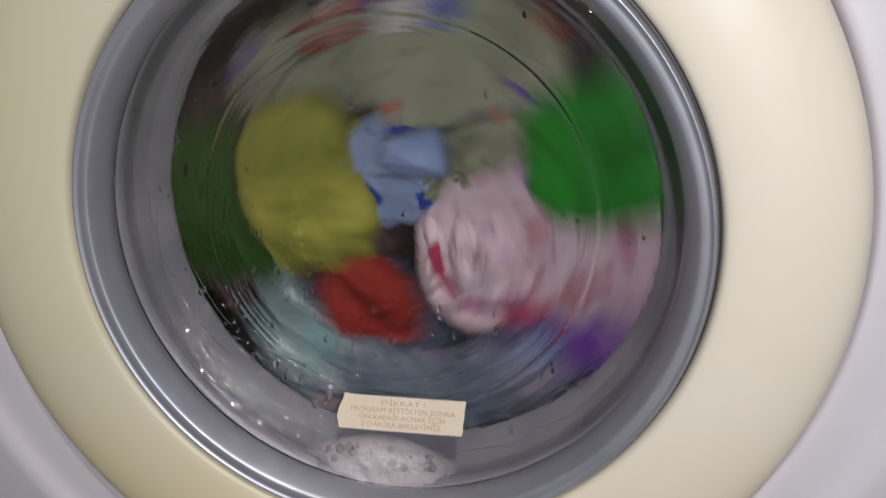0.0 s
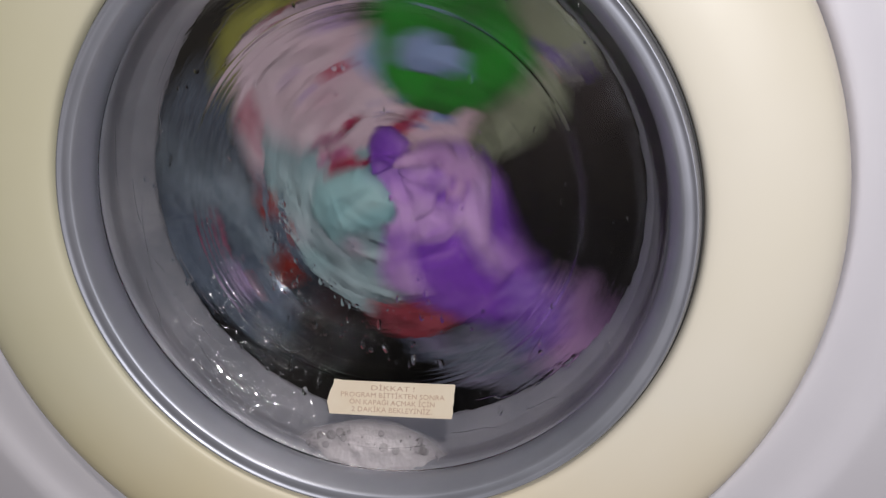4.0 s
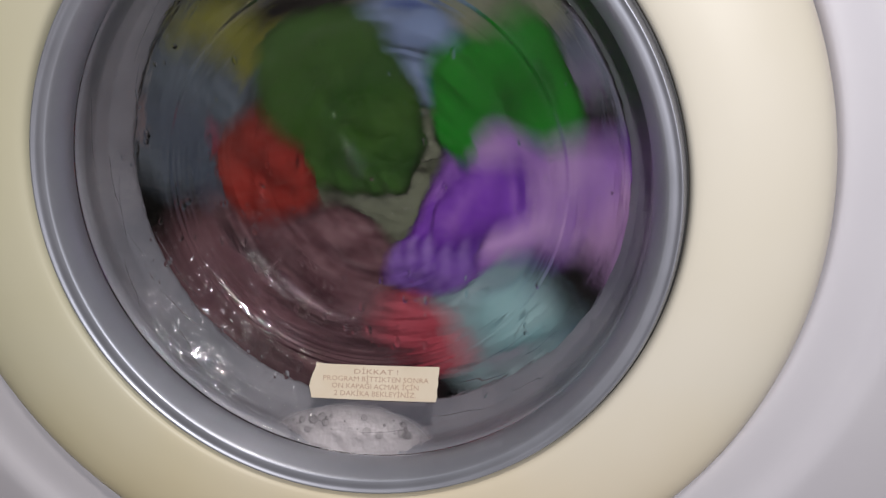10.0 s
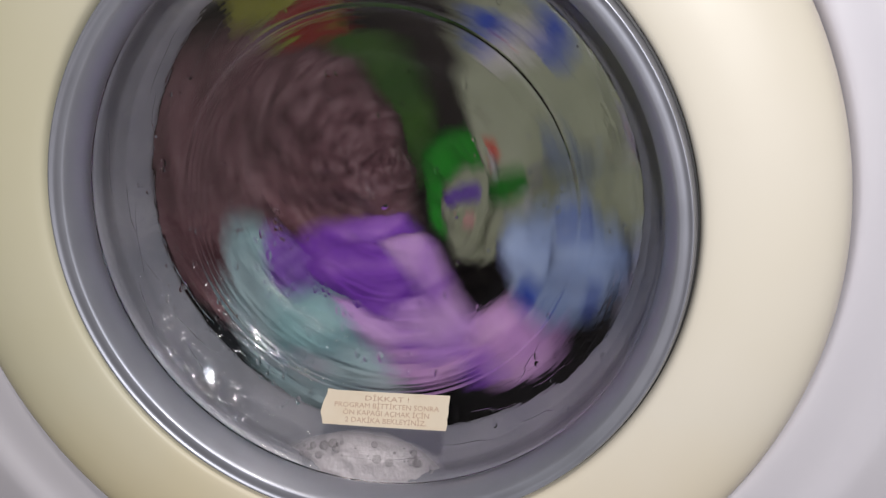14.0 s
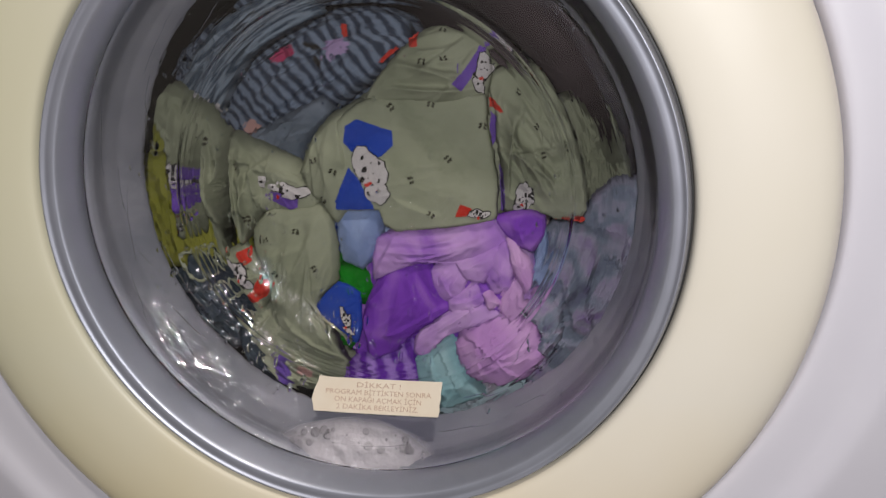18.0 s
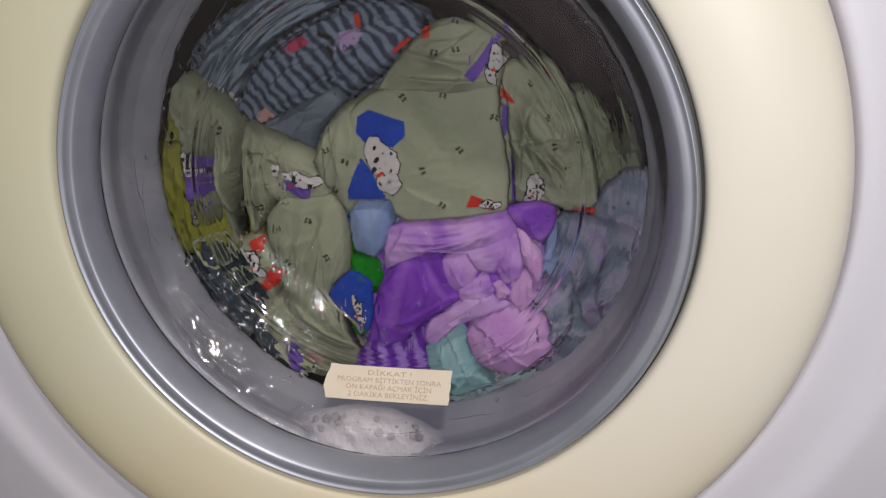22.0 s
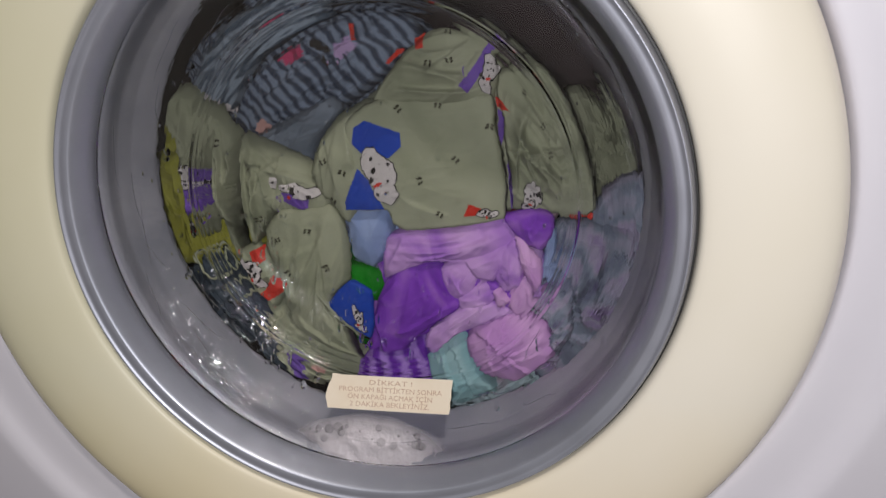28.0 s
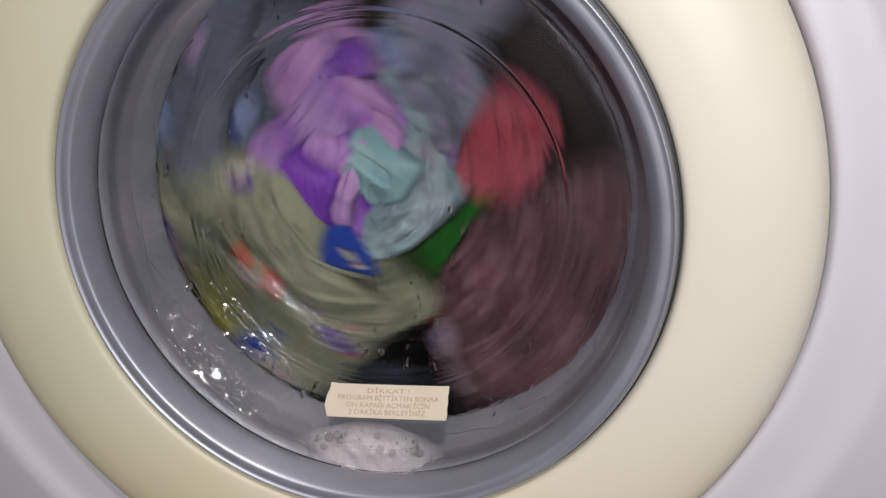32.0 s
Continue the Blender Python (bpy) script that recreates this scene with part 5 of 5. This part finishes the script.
g = garment("pink_nightdress", 0.0378, 0.2150, -0.0675, "pale pink nightdress with crimson and hot pink print, wet and knotted", "nightdress")
f = cloth(g, "tail", PINK, [(-0.0126, 0.0287), (0.0044, 0.0581), (0.0138, 0.0947), (0.0433, 0.0954), (0.0684, 0.0704), (0.0670, 0.0294), (0.0529, -0.0005), (0.0247, -0.0102)], 0.0110, 0.0140, 0.0060, 0.0030, 60,
          [(0.0202, 0.0141, 0.0333, 0.0884, 0.0040, 0.0050), (0.0401, 0.0106, 0.0559, 0.0667, 0.0040, 0.0040)])
outlined(f, "red_print", PINK_RED, [(0.0354, 0.0173), (0.0319, 0.0474), (0.0287, 0.0627), (0.0370, 0.0597), (0.0433, 0.0365), (0.0431, 0.0189)])
print_on(f, "pink_print", PINK_HOT, 0.0188, 0.0732, 0.0064, 0.0145, 100, "blob", 3.0)
print_on(f, "lilac_print", P_LILAC, 0.0558, 0.0491, 0.0099, 0.0058, 90, "blob", 6.0)
f = cloth(g, "skirt", PINK, [(0.0044, 0.0581), (-0.0224, 0.0569), (-0.0487, 0.0410), (-0.0571, 0.0101), (-0.0546, -0.0257), (-0.0324, -0.0502), (-0.0018, -0.0601), (0.0281, -0.0580), (0.0492, -0.0381), (0.0553, -0.0039), (0.0522, 0.0291), (0.0324, 0.0502)], 0.0090, 0.0180, 0.0100, 0.0030, 140,
          [(-0.0418, -0.0368, 0.0260, -0.0532, 0.0050, 0.0060), (-0.0541, -0.0229, -0.0368, 0.0418, 0.0050, 0.0050), (0.0358, -0.0475, 0.0489, 0.0267, 0.0050, 0.0060), (-0.0267, 0.0489, 0.0262, 0.0484, 0.0040, 0.0050)])
outlined(f, "red_print", PINK_RED, [(-0.0190, -0.0408), (-0.0193, -0.0343), (0.0023, -0.0372), (0.0209, -0.0317), (0.0192, -0.0381), (0.0010, -0.0443)])
outlined(f, "red_print", PINK_RED, [(0.0337, -0.0177), (0.0391, 0.0049), (0.0475, 0.0358), (0.0557, 0.0402), (0.0521, 0.0085), (0.0447, -0.0138)])
outlined(f, "pink_print", PINK_HOT, [(0.0216, -0.0362), (0.0300, -0.0171), (0.0320, 0.0061), (0.0387, 0.0108), (0.0351, -0.0180), (0.0282, -0.0374)])
print_on(f, "red_print", PINK_RED, -0.0524, 0.0034, 0.0104, 0.0046, 90, "blob", 8.0)
print_on(f, "lilac_print", P_LILAC, -0.0383, 0.0333, 0.0116, 0.0070, 50, "blob", 14.0)
f = cloth(g, "bodice", PINK, [(-0.0020, 0.0386), (-0.0235, 0.0336), (-0.0361, 0.0123), (-0.0349, -0.0145), (-0.0144, -0.0313), (0.0087, -0.0339), (0.0260, -0.0193), (0.0296, 0.0095), (0.0203, 0.0318)], -0.0085, 0.0120, 0.0070, 0.0022, 190,
          [(-0.0269, -0.0188, 0.0126, -0.0287, 0.0040, 0.0050), (-0.0311, -0.0092, -0.0188, 0.0269, 0.0040, 0.0050), (0.0198, -0.0212, 0.0240, 0.0193, 0.0040, 0.0050), (-0.0106, -0.0099, 0.0087, 0.0161, 0.0040, 0.0040)])
print_on(f, "lilac_print", P_LILAC, -0.0182, 0.0003, 0.0058, 0.0058, 80, "blob", 13.0)
outlined(f, "red_print", PINK_RED, [(-0.0113, 0.0197), (-0.0137, 0.0392), (-0.0077, 0.0367), (-0.0056, 0.0216)])
print_on(f, "pink_print", PINK_HOT, 0.0239, 0.0017, 0.0128, 0.0032, 80, "blob", 17.0)
print_on(f, "red_print", PINK_RED, 0.0212, 0.0198, 0.0075, 0.0035, 100, "blob", 5.0)
f = cloth(g, "collar", PINK, [(-0.0027, 0.0181), (-0.0185, 0.0121), (-0.0186, -0.0055), (-0.0059, -0.0166), (0.0094, -0.0134), (0.0153, 0.0032)], -0.0200, 0.0080, 0.0040, 0.0016, 110,
          [(-0.0134, -0.0094, -0.0094, 0.0134, 0.0030, 0.0040), (0.0037, -0.0124, 0.0077, 0.0104, 0.0030, 0.0040)])
print_on(f, "lilac_print", P_LILAC, -0.0047, 0.0067, 0.0058, 0.0026, 120, "blob", 16.0)

g = garment("red_shorts", -0.0781, 0.2150, -0.0368, "red cotton shorts, wet", "shorts")
f = fold(g, "body", RED, 0.0048, 0.0039, 0.0356, 0.0291, 20, 0.0000, 0.015, 30, 0.009, 131, 2.6, 0.6)

g = garment("coral_towel", 0.0752, 0.2150, -0.0301, "coral red cotton hand towel, wet", "towel")
f = fold(g, "body", CORAL, 0.0007, 0.0035, 0.0370, 0.0273, 30, 0.0000, 0.014, 40, 0.009, 141, 2.6, 0.6)

g = garment("maroon_bath_towel", -0.1201, 0.2850, -0.0357, "dusty maroon terry bath towel, soaked", "towel")
f = fold(g, "body", MAROON, 0.0269, 0.0054, 0.0985, 0.0936, 0, 0.0000, 0.02, 60, 0.016, 151, 2.6, 0.8)
f = fold(g, "end", MAROON, 0.0080, -0.0418, 0.0553, 0.0532, 30, -0.0150, 0.016, 100, 0.013, 152, 2.6, 0.8)


# ---- how the drum and its laundry turn ----
def phase(t):
    """Degrees by which the drum has turned, anticlockwise seen from the front, from its rest position."""
    if t <= 14.0:
        return 360.0 * (t - 14.0) - 80.0
    if t < 14.45:
        return -80.0 * (1 - (t - 14.0) / 0.45) ** 2
    if t <= 30.7:
        return 0.0
    s = [(30.7, 0), (30.8, 8), (30.9, 22), (31.0, 42), (31.1, 66), (31.2, 93), (31.3, 122), (31.4, 150), (31.5, 180), (31.6, 210),
         (31.7, 240), (31.8, 270), (31.9, 300), (32.0, 330)]
    for (a, x), (b, y) in zip(s, s[1:]):
        if t <= b + 1e-6:
            return -(x + (y - x) * (t - a) / (b - a))
    return -330.0


def turned(x, z, degrees):
    c, s = math.cos(radians(degrees)), math.sin(radians(degrees))
    return x * c - z * s, x * s + z * c


TIMES = [0.1 * i for i in range(0, 147)] + [30.7 + 0.1 * i for i in range(0, 14)]

# where each piece is at its times: seconds, x, z from the axis, depth
TUMBLE = {}
TUMBLE["sage_pajama_shirt"] = [(0, 0.011, 0.077, 0.118), (1, 0.071, 0.074, 0.118), (2, 0.068, 0.076, 0.118), (3, 0.043, 0.088, 0.14), (6, 0.018, 0.078, 0.14), (7, 0.013, 0.082, 0.14),
    (9, 0.011, 0.084, 0.15), (10, 0.023, 0.081, 0.15), (11, 0.026, 0.076, 0.16), (12, 0.024, 0.059, 0.12), (12.5, -0.026, -0.006, 0.11), (13, 0.035, 0.078, 0.12),
    (13.5, -0.058, -0.018, 0.12), (14, 0.083, 0.051, 0.11), (31.3, 0.051, -0.024, 0.1), (31.5, 0.021, -0.081, 0.11), (32, -0.069, -0.102, 0.125)]
TUMBLE["sage_pajama_trousers"] = [(0, -0.057, 0.085, 0.15), (1, 0.015, 0.095, 0.16), (2, -0.005, 0.098, 0.15), (3, 0.042, 0.077, 0.15), (6, 0.031, 0.070, 0.15), (7, 0.018, 0.071, 0.15),
    (9, -0.041, -0.030, 0.13), (10, -0.020, -0.036, 0.18), (11, -0.033, -0.040, 0.20), (12, -0.047, -0.009, 0.18), (13, -0.015, 0.010, 0.16), (14, 0.103, 0.007, 0.115),
    (14.2, -0.049, 0.005, 0.1), (31.3, -0.056, 0.019, 0.1), (31.5, -0.015, -0.047, 0.1), (32, -0.072, -0.037, 0.092)]
TUMBLE["yellow_vest"] = [(0, -0.082, -0.000, 0.1), (0.5, 0.109, -0.059, 0.11), (1, -0.058, 0.043, 0.1), (1.5, 0.100, -0.075, 0.11), (2, -0.044, 0.051, 0.11), (3, -0.071, 0.053, 0.12),
    (6, -0.134, 0.051, 0.14), (7, -0.136, 0.054, 0.15), (8, -0.140, 0.053, 0.16), (9, -0.140, 0.054, 0.17), (10, -0.145, 0.039, 0.18), (11, -0.114, 0.085, 0.17),
    (12, -0.134, 0.068, 0.21), (13, -0.144, 0.041, 0.27), (14, -0.110, 0.091, 0.2), (14.2, -0.081, 0.057, 0.12), (31.3, 0.032, 0.076, 0.105), (31.6, 0.122, -0.047, 0.105),
    (32, -0.102, -0.109, 0.12)]
TUMBLE["striped_sweater"] = [(0, -0.034, -0.146, 0.16), (1, -0.130, -0.035, 0.16), (2, -0.145, -0.040, 0.16), (3, -0.149, -0.015, 0.16), (6, -0.139, -0.057, 0.16), (7, -0.150, -0.010, 0.15),
    (8, -0.150, -0.010, 0.15), (9, -0.150, -0.004, 0.16), (10, -0.149, 0.017, 0.2), (11, -0.148, -0.027, 0.15), (12, -0.134, 0.068, 0.16), (13, 0.118, 0.024, 0.15),
    (14, 0.115, 0.047, 0.17), (32, -0.136, 0.046, 0.15)]
TUMBLE["light_blue_shirt"] = [(0, -0.022, 0.019, 0.12), (0.5, 0.049, -0.106, 0.12), (1, 0.024, 0.048, 0.12), (1.5, 0.023, -0.095, 0.12), (2, 0.024, 0.050, 0.12), (3, 0.015, 0.073, 0.12),
    (6, -0.045, 0.060, 0.12), (7, -0.018, 0.067, 0.13), (8, -0.027, 0.051, 0.165), (9, -0.011, 0.064, 0.15), (10, 0.002, 0.069, 0.13), (11, -0.027, 0.064, 0.12),
    (12, -0.033, 0.076, 0.12), (13, 0.084, -0.030, 0.095), (14, 0.091, -0.037, 0.1), (31.7, 0.021, -0.026, 0.095), (32, -0.127, 0.044, 0.11)]
TUMBLE["green_t_shirt"] = [(0, 0.101, 0.033, 0.095), (0.5, -0.088, -0.057, 0.1), (1, 0.109, -0.004, 0.1), (1.5, -0.061, -0.055, 0.1), (2, 0.099, 0.007, 0.1), (2.5, -0.031, -0.081, 0.1),
    (3, 0.090, 0.018, 0.095), (3.5, -0.025, -0.085, 0.1), (5.5, -0.016, -0.111, 0.11), (6, 0.088, 0.038, 0.095), (6.5, -0.005, -0.125, 0.11), (7, 0.068, 0.035, 0.095),
    (7.5, 0.008, -0.132, 0.12), (8, 0.066, 0.041, 0.095), (9, 0.055, 0.051, 0.095), (10, 0.065, 0.042, 0.1), (11, 0.061, 0.044, 0.12), (12, 0.073, 0.053, 0.12),
    (13, 0.068, 0.035, 0.122), (14, 0.048, 0.001, 0.125)]
TUMBLE["green_t_shirt"] += [(31.6, -0.010, 0.060, 0.17), (32, 0.020, -0.050, 0.20)]
TUMBLE["bottle_green_shorts"] = [(0, -0.149, -0.016, 0.14), (1, -0.060, 0.091, 0.118), (2, -0.075, 0.094, 0.118), (3, -0.030, 0.036, 0.14), (6, -0.081, 0.013, 0.13), (7, -0.090, 0.049, 0.13),
    (8, -0.051, 0.063, 0.13), (9, -0.074, 0.057, 0.12), (10, -0.036, 0.037, 0.12), (11, -0.059, 0.059, 0.13), (12, -0.074, 0.084, 0.14), (13, -0.036, 0.094, 0.18)]
TUMBLE["violet_dress"] = [(0, 0.103, -0.092, 0.16), (0.5, -0.071, 0.062, 0.12), (1, 0.107, -0.105, 0.17), (1.5, -0.058, 0.067, 0.12), (2, 0.105, -0.107, 0.15), (2.5, -0.034, 0.033, 0.11),
    (3, 0.098, -0.051, 0.105), (3.5, -0.024, 0.044, 0.11), (5.5, -0.066, -0.016, 0.1), (6, 0.116, -0.014, 0.105), (6.5, -0.049, -0.029, 0.1), (7, 0.104, -0.016, 0.105),
    (7.5, -0.054, -0.094, 0.1), (8, 0.090, -0.032, 0.1), (8.5, -0.021, -0.072, 0.1), (9, 0.084, -0.012, 0.1), (9.5, 0.036, -0.087, 0.1), (10, 0.085, -0.020, 0.1),
    (10.5, 0.071, -0.029, 0.1), (11, 0.092, 0.006, 0.1), (11.5, -0.016, -0.087, 0.1), (12, 0.046, -0.019, 0.1), (12.5, 0.052, -0.050, 0.1), (13, 0.017, -0.074, 0.1),
    (13.5, 0.040, -0.024, 0.1), (14, -0.006, -0.070, 0.1), (31.3, -0.049, -0.055, 0.1), (31.6, -0.070, -0.036, 0.1), (32, -0.038, 0.016, 0.096)]
TUMBLE["lilac_blouse"] = [(0, 0.120, -0.052, 0.14), (1, 0.121, -0.084, 0.14), (2, 0.105, -0.092, 0.14), (3, 0.081, -0.109, 0.13), (6, 0.079, -0.067, 0.14), (7, 0.044, -0.043, 0.13),
    (8, 0.068, -0.089, 0.14), (9, 0.126, -0.045, 0.13), (10, 0.137, -0.049, 0.13), (11, 0.123, -0.044, 0.12), (12, 0.096, -0.051, 0.108), (13, 0.066, -0.104, 0.105),
    (14, 0.053, -0.092, 0.105), (31.3, -0.102, -0.081, 0.105), (31.6, -0.097, -0.018, 0.105), (32, -0.045, 0.059, 0.108)]
TUMBLE["aqua_blanket"] = [(0, -0.068, -0.134, 0.15), (0.5, 0.026, 0.048, 0.13), (1, -0.061, -0.110, 0.15), (2, -0.085, -0.108, 0.15), (2.5, 0.039, 0.020, 0.13), (3, -0.106, -0.107, 0.14), (3.5, 0.029, 0.025, 0.12),
    (5.5, 0.042, 0.045, 0.11), (6, 0.059, -0.088, 0.13), (6.5, 0.048, 0.023, 0.11), (7, 0.060, -0.092, 0.135), (7.5, 0.023, 0.014, 0.1), (8, 0.043, -0.106, 0.12),
    (8.5, 0.025, 0.008, 0.1), (9, 0.032, -0.087, 0.13), (9.5, 0.018, 0.023, 0.1), (10, 0.075, -0.112, 0.12), (10.5, -0.007, 0.013, 0.1), (11, 0.072, -0.099, 0.12),
    (11.5, 0.048, 0.022, 0.1), (12, 0.051, -0.111, 0.11), (12.5, 0.057, 0.017, 0.11), (13, -0.024, -0.112, 0.11), (13.5, 0.082, 0.032, 0.11), (14, -0.058, -0.098, 0.105),
    (31.3, -0.114, -0.066, 0.108), (31.6, -0.109, -0.011, 0.108), (32, 0.012, 0.023, 0.112)]
TUMBLE["patchwork_scarf"] = [(0, 0.047, -0.135, 0.15), (1, 0.045, -0.139, 0.15), (2, 0.031, -0.143, 0.15), (3, 0.045, -0.143, 0.15), (6, 0.085, -0.124, 0.15), (7, -0.066, -0.135, 0.15),
    (9, 0.122, 0.042, 0.16), (10, 0.124, 0.050, 0.16), (11, 0.120, 0.058, 0.17), (12, 0.129, -0.026, 0.16), (13, 0.137, -0.010, 0.16), (14, 0.121, -0.053, 0.13), (32, 0.040, 0.072, 0.11)]
TUMBLE["slate_socks"] = [(0, -0.080, -0.127, 0.15), (1, -0.102, -0.110, 0.15), (3, -0.117, -0.094, 0.15), (6, -0.111, -0.100, 0.15), (7, -0.120, -0.090, 0.15), (9, -0.123, -0.085, 0.15),
    (10, -0.122, -0.088, 0.17), (12, -0.129, -0.020, 0.17), (13, 0.021, -0.002, 0.13), (14, -0.126, -0.082, 0.14)]
TUMBLE["pink_nightdress"] = [(0, 0.052, -0.033, 0.12), (0.5, 0.013, -0.007, 0.12), (1, 0.044, -0.037, 0.12), (1.5, 0.046, -0.002, 0.12), (2, 0.022, -0.044, 0.12), (2.5, 0.040, -0.044, 0.12),
    (3, -0.011, -0.057, 0.12), (3.5, 0.053, -0.043, 0.12), (5.5, 0.065, -0.083, 0.12), (6, 0.005, -0.037, 0.115), (6.5, 0.052, -0.099, 0.14), (7, -0.024, -0.046, 0.12),
    (8, -0.070, -0.086, 0.13), (8.5, -0.087, -0.023, 0.13), (9, -0.072, -0.132, 0.16), (9.5, -0.094, -0.022, 0.15), (10, -0.094, -0.117, 0.17), (11, -0.086, -0.122, 0.17),
    (12, -0.089, -0.121, 0.18), (13, -0.125, -0.084, 0.19), (14, -0.126, -0.063, 0.17), (31.6, 0.049, 0.065, 0.12), (31.8, 0.091, -0.024, 0.11), (32, 0.055, -0.140, 0.19)]
TUMBLE["red_shorts"] = [(0, -0.039, -0.071, 0.115), (1, -0.046, -0.031, 0.115), (2, -0.084, -0.035, 0.12), (3, -0.098, -0.028, 0.12), (6, -0.087, -0.049, 0.12), (7, -0.098, -0.005, 0.115),
    (8, -0.098, 0.003, 0.115), (9, -0.085, 0.003, 0.115), (10, -0.085, -0.001, 0.115), (11, -0.065, -0.001, 0.115), (12, -0.074, 0.046, 0.12), (13, -0.034, 0.075, 0.13),
    (14, -0.077, 0.083, 0.2)]
TUMBLE["coral_towel"] = [(0, -0.042, 0.077, 0.16), (1, -0.054, -0.140, 0.16), (3, -0.023, -0.129, 0.16), (5.5, -0.012, 0.019, 0.12), (6, -0.012, -0.135, 0.125), (6.5, 0.086, 0.054, 0.12),
    (7, 0.018, -0.138, 0.12), (7.5, 0.068, -0.010, 0.12), (8, 0.061, -0.126, 0.13), (8.5, 0.063, 0.011, 0.12), (9, 0.067, -0.115, 0.115), (9.5, 0.070, -0.040, 0.12),
    (10, 0.016, -0.113, 0.115), (11, 0.017, -0.123, 0.12), (12, 0.002, -0.088, 0.105), (13, -0.132, -0.063, 0.15), (14, -0.128, -0.039, 0.19), (31.7, -0.096, 0.082, 0.11),
    (31.9, 0.073, 0.077, 0.11), (32, 0.072, 0.024, 0.1)]
TUMBLE["maroon_bath_towel"] = [(0, -0.150, -0.009, 0.23), (3, -0.149, -0.017, 0.23), (6, -0.137, -0.061, 0.22), (7, -0.106, -0.107, 0.2), (8, -0.102, -0.110, 0.17), (9, -0.073, -0.119, 0.135),
    (10, -0.088, -0.094, 0.13), (11, -0.083, -0.105, 0.13), (12, -0.116, -0.079, 0.135), (13, -0.085, -0.011, 0.13), (14, -0.103, 0.023, 0.13), (32, 0.095, -0.112, 0.13)]


# how far a piece has rolled over, against the drum: seconds, degrees
ROLL = {"violet_dress": [(0, 150), (7, 170), (8.5, 120), (9.5, 60), (12, 60), (13.2, 20), (14.5, 0)],
        "pink_nightdress": [(0, 10), (3.5, 0), (6, 75), (7, 60), (8.5, 20), (14.5, 0)]}


def rolled(name, t):
    knots = ROLL.get(name, [(0, 0), (1, 0)])
    return float(np.interp(t, [k[0] for k in knots], [k[1] for k in knots]))


def motions():
    walk(drum, [(t, pose(0, 0, ZC, 0, -phase(t), 0)) for t in TIMES])
    for name, (ob, rest) in GARMENTS.items():
        knots = [k for k in TUMBLE[name] if k[0] < 14.3] + [(14.5, rest[0], rest[2], rest[1]), (30.7, rest[0], rest[2], rest[1])]
        knots += [(31.0, *turned(rest[0], rest[2], phase(31.0)), rest[1])] + [k for k in TUMBLE[name] if k[0] > 31.1]
        if knots[-1][0] < 32.0:
            x, z = turned(rest[0], rest[2], phase(32.0))
            knots.append((32.0, x, z, rest[1] + 0.02))
        held = [(t, *turned(x, z, -phase(t)), y) for t, x, z, y in knots]
        rows = []
        for t in TIMES:
            for a, b in zip(held, held[1:]):
                if t <= b[0] + 1e-6:
                    break
            u = max(0.0, min(1.0, (t - a[0]) / (b[0] - a[0])))
            u = u * u * (3 - 2 * u)
            x, z, y = (a[i] + (b[i] - a[i]) * u for i in (1, 2, 3))
            x, z = turned(x, z, phase(t))
            rows.append((t, pose(x, y, z + ZC, 0, -phase(t) - rolled(name, t), 0)))
        walk(ob, rows)


motions()
